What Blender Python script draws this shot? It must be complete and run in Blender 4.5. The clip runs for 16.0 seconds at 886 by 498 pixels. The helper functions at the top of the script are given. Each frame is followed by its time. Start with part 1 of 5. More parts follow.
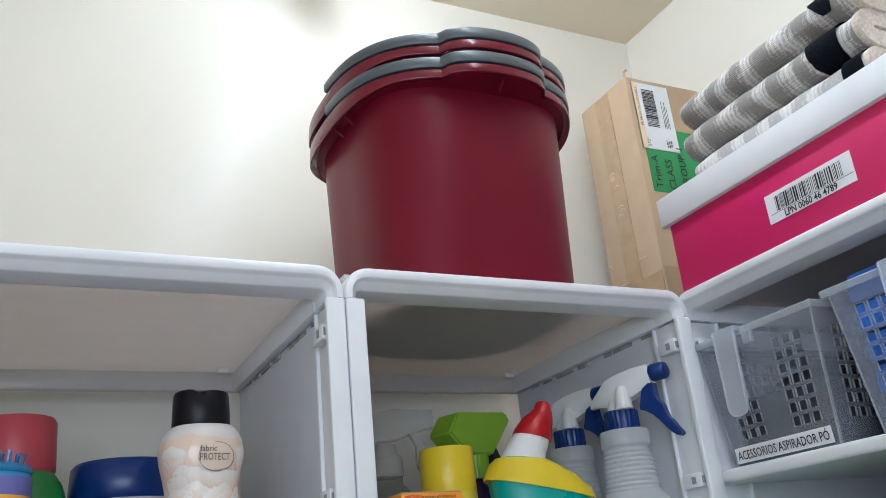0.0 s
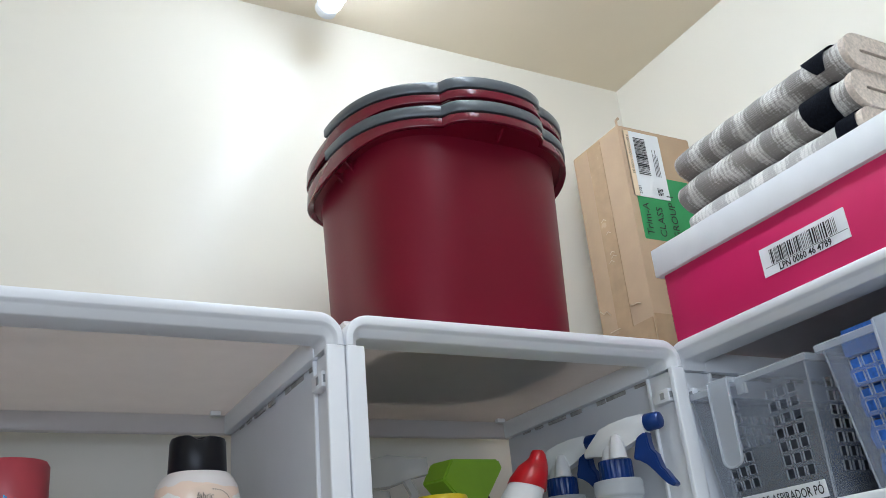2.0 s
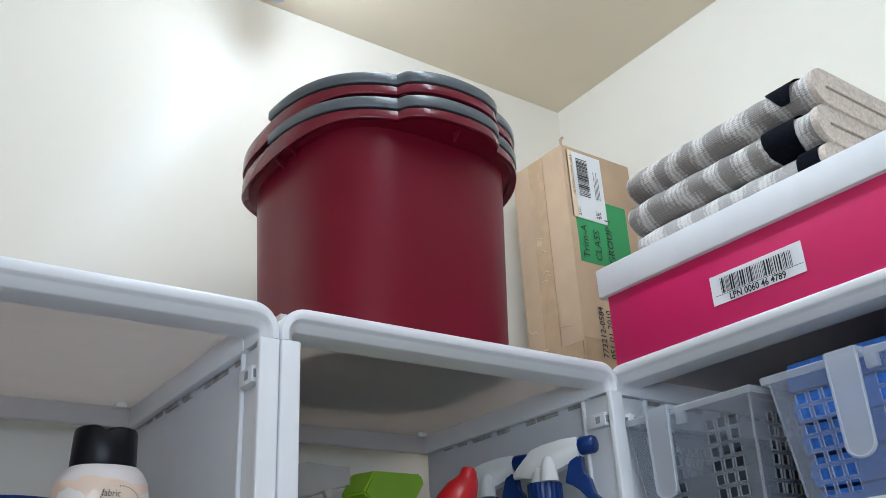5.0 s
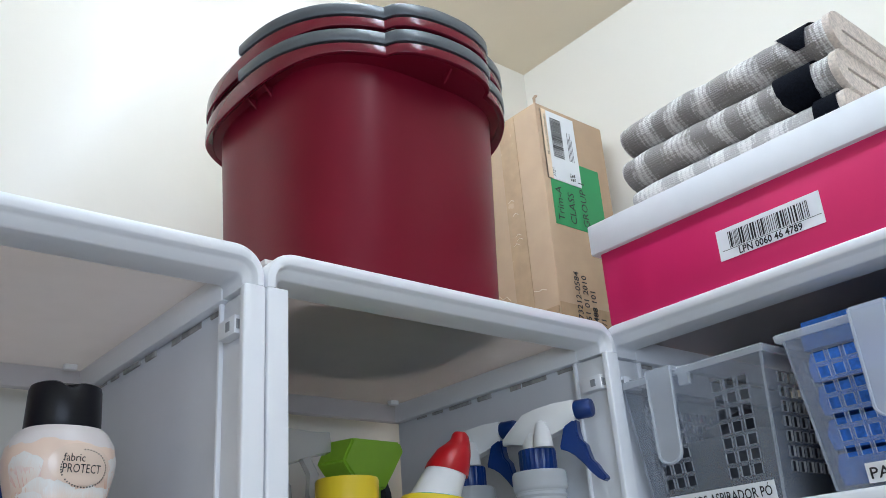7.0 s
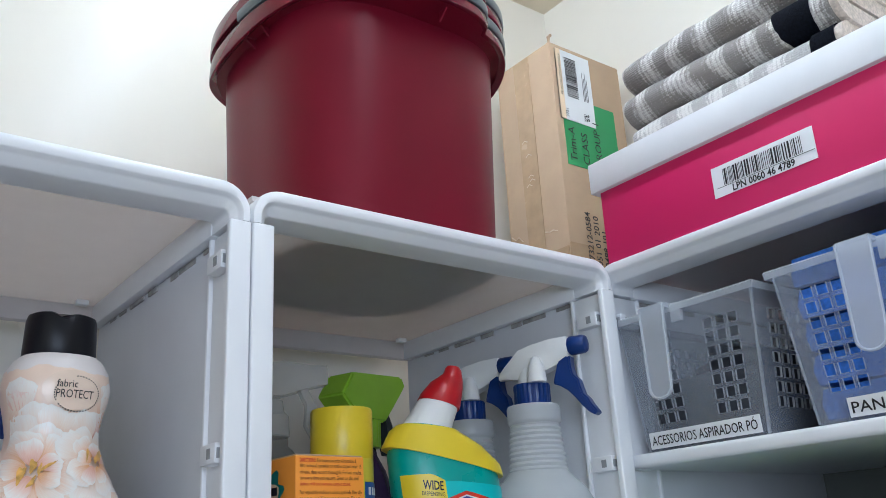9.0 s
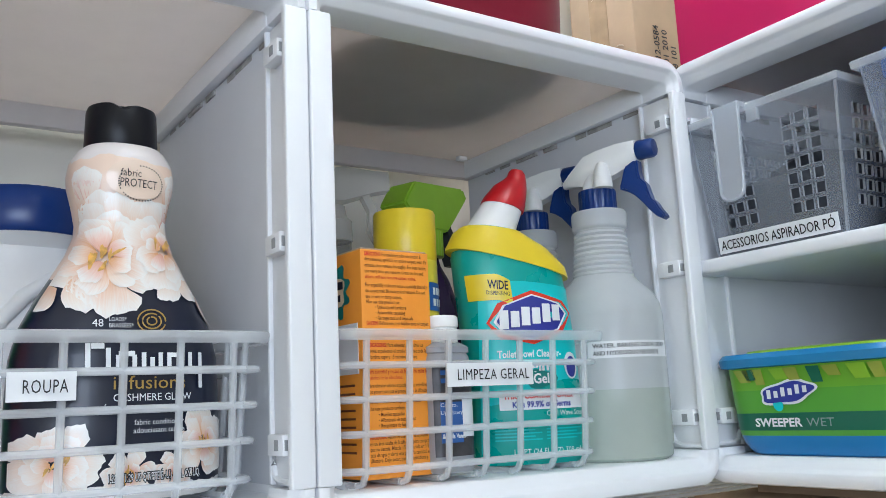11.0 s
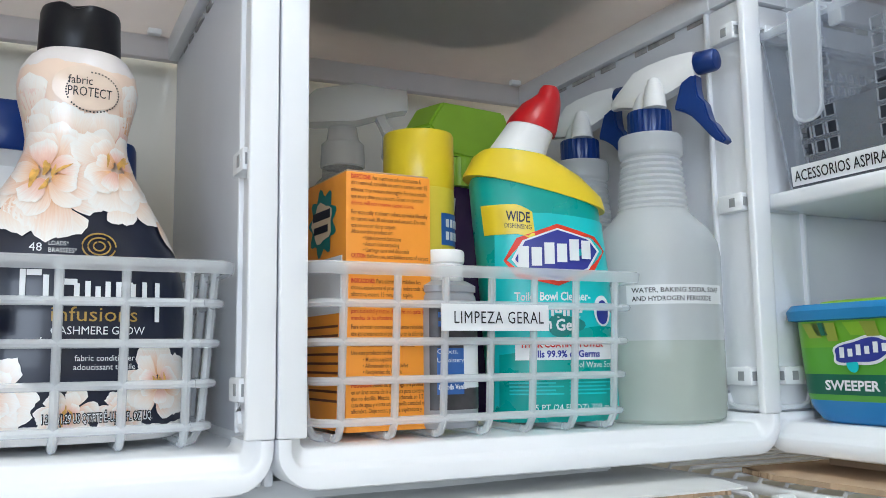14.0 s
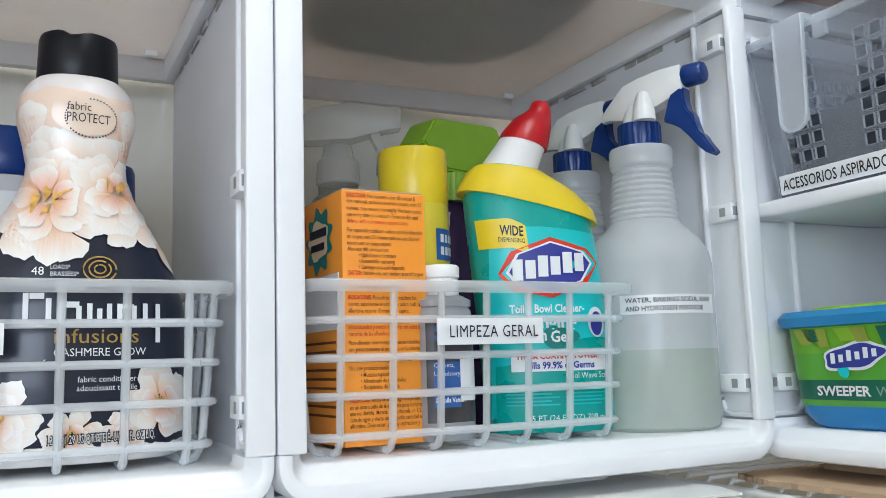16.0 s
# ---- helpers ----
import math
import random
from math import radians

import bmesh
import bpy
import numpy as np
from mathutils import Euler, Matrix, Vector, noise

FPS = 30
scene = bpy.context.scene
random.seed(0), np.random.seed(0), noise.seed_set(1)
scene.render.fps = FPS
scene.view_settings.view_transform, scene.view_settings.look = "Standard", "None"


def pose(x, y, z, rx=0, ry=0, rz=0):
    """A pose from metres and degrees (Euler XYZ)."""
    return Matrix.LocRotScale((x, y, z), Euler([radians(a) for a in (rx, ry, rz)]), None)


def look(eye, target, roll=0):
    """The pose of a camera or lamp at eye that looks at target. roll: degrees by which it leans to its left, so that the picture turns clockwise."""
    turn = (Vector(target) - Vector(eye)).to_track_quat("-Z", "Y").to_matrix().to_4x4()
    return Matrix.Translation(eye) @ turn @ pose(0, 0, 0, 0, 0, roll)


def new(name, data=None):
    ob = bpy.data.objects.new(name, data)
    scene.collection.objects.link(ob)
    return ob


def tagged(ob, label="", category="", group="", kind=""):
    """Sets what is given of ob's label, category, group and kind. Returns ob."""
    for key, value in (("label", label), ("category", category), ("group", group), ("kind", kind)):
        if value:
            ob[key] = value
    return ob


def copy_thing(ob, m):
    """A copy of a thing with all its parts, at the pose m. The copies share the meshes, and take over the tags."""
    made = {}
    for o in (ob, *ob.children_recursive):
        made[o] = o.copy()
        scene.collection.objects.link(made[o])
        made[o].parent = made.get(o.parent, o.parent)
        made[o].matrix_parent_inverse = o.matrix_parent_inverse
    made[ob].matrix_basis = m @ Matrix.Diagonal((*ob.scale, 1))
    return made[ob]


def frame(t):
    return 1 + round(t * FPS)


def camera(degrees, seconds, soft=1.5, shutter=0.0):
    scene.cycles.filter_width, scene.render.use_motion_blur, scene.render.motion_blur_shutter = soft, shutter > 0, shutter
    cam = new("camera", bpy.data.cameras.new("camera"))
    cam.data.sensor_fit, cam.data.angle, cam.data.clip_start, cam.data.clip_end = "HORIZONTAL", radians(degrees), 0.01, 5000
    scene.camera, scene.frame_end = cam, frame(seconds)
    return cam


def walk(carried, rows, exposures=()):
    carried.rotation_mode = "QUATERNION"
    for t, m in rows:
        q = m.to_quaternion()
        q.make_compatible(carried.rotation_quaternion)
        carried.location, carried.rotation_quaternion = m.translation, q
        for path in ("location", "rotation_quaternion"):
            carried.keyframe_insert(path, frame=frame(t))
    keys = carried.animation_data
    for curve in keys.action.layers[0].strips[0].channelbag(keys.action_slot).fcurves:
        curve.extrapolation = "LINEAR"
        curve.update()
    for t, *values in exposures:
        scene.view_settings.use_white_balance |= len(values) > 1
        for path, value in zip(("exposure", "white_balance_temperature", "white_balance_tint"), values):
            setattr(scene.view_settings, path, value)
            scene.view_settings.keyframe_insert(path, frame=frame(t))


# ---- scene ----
cam = camera(53.5, 16.0, soft=0.8)
PATH = [
    (0, (-0.27, -0.682, 1.6), (0.608, 0.962, 2.325), -6.0),
    (0.5, (-0.277, -0.689, 1.607), (0.648, 0.914, 2.367), -6.6),
    (1, (-0.286, -0.692, 1.605), (0.632, 0.906, 2.383), -6.0),
    (1.5, (-0.285, -0.684, 1.608), (0.629, 0.914, 2.389), -5.7),
    (2, (-0.289, -0.683, 1.61), (0.619, 0.911, 2.406), -5.6),
    (2.5, (-0.29, -0.686, 1.611), (0.611, 0.906, 2.421), -5.4),
    (3, (-0.292, -0.685, 1.612), (0.6, 0.908, 2.429), -5.1),
    (3.5, (-0.297, -0.677, 1.61), (0.587, 0.919, 2.429), -4.5),
    (4, (-0.298, -0.676, 1.611), (0.609, 0.908, 2.429), -3.9),
    (4.5, (-0.297, -0.654, 1.615), (0.702, 0.869, 2.442), -3.2),
    (7, (-0.298, -0.529, 1.619), (0.916, 0.862, 2.389), -4.3),
    (7.5, (-0.301, -0.521, 1.621), (0.913, 0.88, 2.374), -4.5),
    (8, (-0.301, -0.521, 1.622), (0.912, 0.886, 2.361), -4.1),
    (8.5, (-0.291, -0.543, 1.619), (0.908, 0.885, 2.342), -3.7),
    (9, (-0.267, -0.563, 1.605), (0.89, 0.928, 2.267), -3.2),
    (9.5, (-0.251, -0.556, 1.578), (0.875, 1.001, 2.134), -2.6),
    (10, (-0.268, -0.541, 1.563), (0.873, 1.043, 1.997), -2.6),
    (12.5, (-0.174, -0.525, 1.569), (0.782, 1.203, 1.889), -2.3),
    (13, (-0.143, -0.511, 1.567), (0.764, 1.247, 1.861), -1.4),
    (13.5, (-0.142, -0.5, 1.566), (0.73, 1.28, 1.828), -1.0),
    (14, (-0.141, -0.495, 1.563), (0.725, 1.292, 1.805), -0.7),
    (14.5, (-0.142, -0.501, 1.564), (0.722, 1.286, 1.804), -1.1),
    (15, (-0.142, -0.499, 1.565), (0.721, 1.289, 1.811), -1.4),
    (15.5, (-0.139, -0.5, 1.564), (0.729, 1.284, 1.817), -1.5),
    (16, (-0.143, -0.506, 1.566), (0.724, 1.277, 1.828), -1.8),
]
walk(cam, [(t, look(eye, target, roll)) for t, eye, target, roll in PATH], exposures=[(0.0, -0.30, 6000, 15), (4.5, -0.41, 5900, 14), (7.0, -0.26, 5800, 15), (8.7, -0.24, 5770, 15), (9.5, -0.14, 5750, 15), (10.2, 0.04, 5850, 15), (12.4, 0.26, 6050, 14), (16.0, 0.29, 6140, 14)])

# ---------------------------------------------------------------- world and light
world = bpy.data.worlds.new("closet_world")
scene.world = world
world.use_nodes = True
world.node_tree.nodes["Background"].inputs["Color"].default_value = (0.5, 0.5, 0.5, 1)
world.node_tree.nodes["Background"].inputs["Strength"].default_value = 0.05
TUBE_POWER = 34.0

# soft light of the bright room that comes in through the closet's doorway
lamp = bpy.data.lights.new("doorway_light", "AREA")
lamp.shape, lamp.size, lamp.size_y, lamp.energy, lamp.color = "RECTANGLE", 0.95, 0.55, 12.4, (0.80, 0.91, 1.0)
doorway = new("doorway_light", lamp)
doorway.matrix_basis = pose(-0.72, -1.545, 1.76, 90, 0, 0)

# ---------------------------------------------------------------- materials
def mat(name, color, rough=0.5, metal=0.0, noise_scale=40.0, vary=0.06, bump=0.05, bump_scale=250.0,
        transmission=0.0, alpha=1.0, spec=0.5, coat=0.0):
    m = bpy.data.materials.new(name)
    m.use_nodes = True
    nt = m.node_tree
    b = nt.nodes["Principled BSDF"]
    tc = nt.nodes.new("ShaderNodeTexCoord")
    n1 = nt.nodes.new("ShaderNodeTexNoise")
    n1.inputs["Scale"].default_value, n1.inputs["Detail"].default_value = noise_scale, 4
    n2 = nt.nodes.new("ShaderNodeTexNoise")
    n2.inputs["Scale"].default_value, n2.inputs["Detail"].default_value = bump_scale, 3
    nt.links.new(tc.outputs["Object"], n1.inputs["Vector"])
    nt.links.new(tc.outputs["Object"], n2.inputs["Vector"])
    ramp = nt.nodes.new("ShaderNodeValToRGB")
    lo = [max(0, c * (1 - vary)) for c in color]
    hi = [min(1, c * (1 + vary)) for c in color]
    ramp.color_ramp.elements[0].position, ramp.color_ramp.elements[1].position = 0.3, 0.7
    ramp.color_ramp.elements[0].color, ramp.color_ramp.elements[1].color = (*lo, 1), (*hi, 1)
    nt.links.new(n1.outputs["Fac"], ramp.inputs["Fac"])
    nt.links.new(ramp.outputs["Color"], b.inputs["Base Color"])
    rr = nt.nodes.new("ShaderNodeMapRange")
    rr.inputs["To Min"].default_value, rr.inputs["To Max"].default_value = max(0.02, rough * 0.85), min(1, rough * 1.15)
    nt.links.new(n1.outputs["Fac"], rr.inputs["Value"])
    nt.links.new(rr.outputs["Result"], b.inputs["Roughness"])
    if bump:
        bp = nt.nodes.new("ShaderNodeBump")
        bp.inputs["Strength"].default_value, bp.inputs["Distance"].default_value = bump, 0.001
        nt.links.new(n2.outputs["Fac"], bp.inputs["Height"])
        nt.links.new(bp.outputs["Normal"], b.inputs["Normal"])
    b.inputs["Metallic"].default_value = metal
    b.inputs["Specular IOR Level"].default_value = spec
    b.inputs["Transmission Weight"].default_value = transmission
    b.inputs["Alpha"].default_value = alpha
    b.inputs["Coat Weight"].default_value = coat
    return m


def translucent(name, color, thru, share=0.4, clear=0.0, rough=0.35):
    """Milky plastic: a diffuse and glossy skin, light let through it, and part of it clear."""
    m = mat(name, color, rough, vary=0.03, bump=0.03)
    nt = m.node_tree
    b, out = nt.nodes["Principled BSDF"], nt.nodes["Material Output"]
    tr = nt.nodes.new("ShaderNodeBsdfTranslucent")
    tr.inputs["Color"].default_value = (*thru, 1)
    mix = nt.nodes.new("ShaderNodeMixShader")
    mix.inputs["Fac"].default_value = share
    nt.links.new(b.outputs["BSDF"], mix.inputs[1])
    nt.links.new(tr.outputs["BSDF"], mix.inputs[2])
    last = mix
    if clear:
        tp = nt.nodes.new("ShaderNodeBsdfTransparent")
        tp.inputs["Color"].default_value = (*thru, 1)
        last = nt.nodes.new("ShaderNodeMixShader")
        last.inputs["Fac"].default_value = clear
        nt.links.new(mix.outputs["Shader"], last.inputs[1])
        nt.links.new(tp.outputs["BSDF"], last.inputs[2])
    nt.links.new(last.outputs["Shader"], out.inputs["Surface"])
    return m


def banded(name, stops, axis="Z", rough=0.4, wobble=0.0, wobble_scale=60.0, coat=0.0):
    """Printed bands along one axis of the object, in metres; stops are (place, colour); edges may wander."""
    m = mat(name, stops[0][1], rough, coat=coat)
    nt = m.node_tree
    b = nt.nodes["Principled BSDF"]
    tc = nt.nodes.new("ShaderNodeTexCoord")
    sep = nt.nodes.new("ShaderNodeSeparateXYZ")
    nt.links.new(tc.outputs["Object"], sep.inputs["Vector"])
    n = nt.nodes.new("ShaderNodeTexNoise")
    n.inputs["Scale"].default_value = wobble_scale
    nt.links.new(tc.outputs["Object"], n.inputs["Vector"])
    ma = nt.nodes.new("ShaderNodeMath")
    ma.operation = "MULTIPLY_ADD"
    ma.inputs[1].default_value = wobble
    nt.links.new(n.outputs["Fac"], ma.inputs[0])
    nt.links.new(sep.outputs[axis], ma.inputs[2])
    lo, hi = stops[0][0], stops[-1][0] + 0.001
    mr = nt.nodes.new("ShaderNodeMapRange")
    mr.inputs["From Min"].default_value, mr.inputs["From Max"].default_value = lo + wobble / 2, hi + wobble / 2
    nt.links.new(ma.outputs[0], mr.inputs["Value"])
    ramp = nt.nodes.new("ShaderNodeValToRGB")
    ramp.color_ramp.interpolation = "CONSTANT"
    e = ramp.color_ramp.elements
    while len(e) < len(stops):
        e.new(0.5)
    for k, (p, c) in enumerate(stops):
        e[k].position, e[k].color = (p - lo) / (hi - lo), (*c, 1)
    nt.links.new(mr.outputs["Result"], ramp.inputs["Fac"])
    nt.links.new(ramp.outputs["Color"], b.inputs["Base Color"])
    return m


WALL = mat("cream_wall_paint", (0.84, 0.79, 0.685), 0.25, spec=0.30, vary=0.02, noise_scale=3, bump=0.12, bump_scale=60)
CEIL = mat("ceiling_paint", (0.84, 0.74, 0.57), 0.7, vary=0.03, noise_scale=4, bump=0.1, bump_scale=90)
FLOOR = mat("grey_floor_tile", (0.30, 0.28, 0.26), 0.5, noise_scale=8)
CUBE = mat("white_cube_plastic", (0.87, 0.88, 0.90), 0.33, vary=0.02, noise_scale=9, bump=0.04, bump_scale=180)
DIRT = mat("brown_glue_residue", (0.40, 0.38, 0.36), 0.7, vary=0.3, noise_scale=120)
PANEL = translucent("thin_white_panel", (0.78, 0.76, 0.76), (0.88, 0.82, 0.78), 0.46, rough=0.25)
SIDE = mat("grained_side_panel", (0.74, 0.75, 0.78), 0.45, vary=0.03, noise_scale=15, bump=0.1, bump_scale=400)
# dark tone puts the side cube's dim inside into the panel colour
BACKP = mat("shade_toned_back_panel", (0.22, 0.235, 0.225), 0.5, vary=0.06, noise_scale=10)
WHITE = mat("white_plastic", (0.85, 0.85, 0.84), 0.35, vary=0.02)
PAPER = mat("white_paper", (0.83, 0.84, 0.85), 0.6, vary=0.02)
BLACK = mat("black_ink", (0.012, 0.012, 0.014), 0.5)
CAPBLACK = mat("black_cap_plastic", (0.006, 0.006, 0.009), 0.36, bump=0.08, spec=0.25)
REDRIM = mat("dark_red_glossy_rim", (0.16, 0.007, 0.022), 0.18, vary=0.04, noise_scale=12)
RED = mat("dark_red_bucket", (0.168, 0.0045, 0.0180), 0.40, spec=0.22, vary=0.05, noise_scale=12, bump=0.05, bump_scale=300)
GREY = mat("grey_handle_plastic", (0.095, 0.108, 0.122), 0.30, vary=0.05)
CARD = mat("brown_cardboard", (0.50, 0.35, 0.225), 0.75, vary=0.05, noise_scale=30, bump=0.15, bump_scale=120)
TAPE = mat("brown_packing_tape", (0.47, 0.32, 0.19), 0.26, vary=0.10, noise_scale=45, bump=0.5, bump_scale=75)
PINK = mat("crimson_box_board", (0.66, 0.016, 0.125), 0.45, vary=0.04, noise_scale=6, bump=0.05)
GREEN = mat("green_sticker", (0.02, 0.30, 0.09), 0.45, vary=0.03)
PEACH = mat("peach_sticker", (0.85, 0.66, 0.45), 0.6, vary=0.03)
BLUE = mat("navy_blue_plastic", (0.004, 0.034, 0.185), 0.30, vary=0.05)
BASKET = translucent("milky_basket_plastic", (0.95, 0.96, 0.97), (0.95, 0.97, 0.98), 0.25, 0.56, 0.10)
TUB = translucent("smoky_clear_plastic", (0.46, 0.49, 0.54), (0.95, 0.96, 0.98), 0.25, 0.74, 0.28)
TUBRIM = translucent("clear_plastic_rim", (0.90, 0.92, 0.95), (0.94, 0.96, 0.98), 0.35, 0.60, 0.13)
BOTTLE = translucent("milky_bottle_plastic", (0.95, 0.97, 0.99), (0.96, 0.98, 0.99), 0.42, 0.34, 0.18)
LIQUID = translucent("cloudy_bottle_filled", (0.80, 0.87, 0.80), (0.90, 0.94, 0.89), 0.34, 0.40, 0.16)
ORANGE = mat("orange_carton", (0.95, 0.34, 0.03), 0.45, vary=0.03)
BROWNINK = mat("dark_brown_ink", (0.16, 0.04, 0.01), 0.5)
REDINK = mat("red_ink", (0.62, 0.02, 0.02), 0.5)
YELLOW = mat("yellow_plastic", (0.80, 0.60, 0.02), 0.32, vary=0.03)
YCAN = mat("yellow_can_paint", (0.74, 0.60, 0.05), 0.3, vary=0.03)
TEAL = mat("teal_bottle_plastic", (0.0, 0.36, 0.31), 0.28, vary=0.03)
TEALL = mat("light_teal_print", (0.01, 0.56, 0.57), 0.3, vary=0.04)
TEALD = mat("deep_teal_print", (0.0, 0.22, 0.20), 0.35)
REDCAP = mat("bright_red_cap", (0.50, 0.010, 0.014), 0.3, vary=0.03)
LIME = mat("lime_green_plastic", (0.30, 0.54, 0.03), 0.35, vary=0.05)
PURPLE = mat("dark_purple_plastic", (0.035, 0.012, 0.07), 0.25)
LOGOB = mat("logo_blue", (0.03, 0.04, 0.30), 0.35)
LOGOR = mat("logo_red", (0.75, 0.04, 0.01), 0.35)
STICK = mat("label_blue", (0.03, 0.12, 0.38), 0.4)
GOLD = mat("gold_ink", (0.45, 0.28, 0.06), 0.4)
NAVY = mat("midnight_label", (0.005, 0.008, 0.024), 0.32, spec=0.3)
GREYBOT = translucent("grey_clear_bottle", (0.55, 0.56, 0.60), (0.7, 0.72, 0.75), 0.3, 0.25, 0.25)
DARKLABEL = mat("dark_photo_label", (0.05, 0.045, 0.05), 0.4, vary=0.5, noise_scale=60)
WIRE = mat("white_coated_wire", (0.80, 0.80, 0.80), 0.35)
BOARD = mat("white_board_sheet", (0.80, 0.80, 0.78), 0.6, vary=0.03)
CLOTH = mat("blue_microfibre_cloth", (0.04, 0.16, 0.54), 0.9, vary=0.3, noise_scale=300, bump=0.6, bump_scale=900)
TUBBLUE = mat("blue_lid_plastic", (0.02, 0.22, 0.48), 0.25, vary=0.04)
TUBGREEN = banded("green_tub_print", [(0, (0.01, 0.20, 0.50)), (0.0165, (0.09, 0.36, 0.035)), (0.0210, (0.004, 0.13, 0.07)), (0.0355, (0.10, 0.38, 0.03)), (0.055, (0.16, 0.44, 0.02))], rough=0.3)
DKGREEN = mat("dark_green_print", (0.004, 0.13, 0.07), 0.35)
OLIVE = mat("olive_print", (0.30, 0.36, 0.04), 0.35)
BRIGHTG = mat("bright_green_print", (0.26, 0.52, 0.02), 0.35)
CHAR = mat("dark_grey_accessory", (0.035, 0.04, 0.05), 0.6, vary=0.2)
REDPINK = mat("coral_cap_plastic", (0.55, 0.07, 0.09), 0.4)
GREENBOT = mat("green_bottle_plastic", (0.01, 0.24, 0.04), 0.35)
STRIPES = banded("striped_can_print", [(0, (0.75, 0.12, 0.02)), (0.12, (0.75, 0.12, 0.02)), (0.155, (0.12, 0.12, 0.40)), (0.175, (0.85, 0.42, 0.05)), (0.19, (0.16, 0.16, 0.45)), (0.205, (0.02, 0.30, 0.60))], rough=0.4)
CLEARP = translucent("clear_sprayer_plastic", (0.72, 0.72, 0.72), (0.95, 0.95, 0.94), 0.40, 0.64, 0.10)
DARKBOT = translucent("clear_bottle_smoky", (0.30, 0.30, 0.29), (0.82, 0.82, 0.81), 0.3, 0.72, 0.06)
METAL = mat("white_enamel_metal", (0.72, 0.73, 0.75), 0.35, vary=0.03)
# grey that stands for the shade in the clips' holes
SLOT = mat("slot_shade_grey", (0.34, 0.35, 0.36), 0.5)
DARK = mat("dark_socket", (0.03, 0.03, 0.03), 0.6)

GLOW = bpy.data.materials.new("lit_tube_glass")
GLOW.use_nodes = True
_n = GLOW.node_tree
_e = _n.nodes.new("ShaderNodeEmission")
_e.inputs["Color"].default_value, _e.inputs["Strength"].default_value = (0.80, 0.92, 1.0, 1), TUBE_POWER
_n.links.new(_e.outputs["Emission"], _n.nodes["Material Output"].inputs["Surface"])


# ---------------------------------------------------------------- mesh helpers
def part(name, bm, material, parent=None, label="", smooth=True, angle=40):
    me = bpy.data.meshes.new(name)
    bm.normal_update()
    bm.to_mesh(me)
    bm.free()
    if smooth:
        for p in me.polygons:
            p.use_smooth = True
        me.set_sharp_from_angle(angle=radians(angle))
    me.materials.append(material)
    ob = new(name, me)
    if parent is not None:
        ob.parent = parent
    if label:
        ob["label"] = label
    return ob


def thing(name, x, y, z, rz=0.0, rx=0.0, ry=0.0):
    e = new(name)
    e.matrix_basis = pose(x, y, z, rx, ry, rz)
    e.empty_display_size = 0.02
    return e


def block(x0, x1, y0, y1, z0, z1, bevel=0.001, seg=2, bm=None):
    own = bm is None
    b = bmesh.new()
    v = bmesh.ops.create_cube(b, size=1)["verts"]
    for w in v:
        w.co = Vector(((x0 + x1) / 2 + w.co.x * (x1 - x0), (y0 + y1) / 2 + w.co.y * (y1 - y0), (z0 + z1) / 2 + w.co.z * (z1 - z0)))
    if bevel:
        bmesh.ops.bevel(b, geom=b.edges[:], offset=bevel, segments=seg, affect="EDGES", profile=0.5)
    if own:
        return b
    me = bpy.data.meshes.new("tmp")
    b.to_mesh(me)
    b.free()
    bm.from_mesh(me)
    bpy.data.meshes.remove(me)
    return bm


def rings(loops, cap0=True, cap1=True, closed=True, bm=None):
    """Skins a list of rings, each a list of points of one length."""
    bm = bm or bmesh.new()
    vs = [[bm.verts.new(p) for p in ring] for ring in loops]
    n = len(vs[0])
    for a, b in zip(vs, vs[1:]):
        for k in range(n if closed else n - 1):
            bm.faces.new((a[k], a[(k + 1) % n], b[(k + 1) % n], b[k]))
    if cap0:
        bm.faces.new(vs[0][::-1])
    if cap1:
        bm.faces.new(vs[-1])
    return bm


def lathe(profile, n=40, cap0=True, cap1=True, cx=0, cy=0, bm=None):
    """profile: (r, z) from the bottom up."""
    return rings([[(cx + r * math.cos(2 * math.pi * k / n), cy + r * math.sin(2 * math.pi * k / n), z) for k in range(n)] for r, z in profile], cap0, cap1, bm=bm)


def oval(hw, ht, p, n, cx=0, cy=0, z=0):
    out = []
    for k in range(n):
        a = 2 * math.pi * k / n
        c, s = math.cos(a), math.sin(a)
        out.append((cx + hw * math.copysign(abs(c) ** (2 / p), c), cy + ht * math.copysign(abs(s) ** (2 / p), s), z))
    return out


def rod(points, r, n=8, bm=None, caps=True):
    """A round rod along points."""
    pts = [Vector(p) for p in points]
    loops = []
    for k, p in enumerate(pts):
        d = (pts[min(k + 1, len(pts) - 1)] - pts[max(k - 1, 0)]).normalized()
        q = d.to_track_quat("Z", "Y").to_matrix()
        loops.append([p + q @ Vector((r * math.cos(2 * math.pi * j / n), r * math.sin(2 * math.pi * j / n), 0)) for j in range(n)])
    return rings(loops, caps, caps, bm=bm)


def sheet(points, thick, direction):
    """A flat outline, given thickness along a direction."""
    bm = bmesh.new()
    d = Vector(direction).normalized() * thick
    a = [bm.verts.new(p) for p in points]
    b = [bm.verts.new(Vector(p) + d) for p in points]
    bm.faces.new(a[::-1])
    bm.faces.new(b)
    for k in range(len(a)):
        j = (k + 1) % len(a)
        bm.faces.new((a[k], a[j], b[j], b[k]))
    bmesh.ops.recalc_face_normals(bm, faces=bm.faces[:])
    return bm


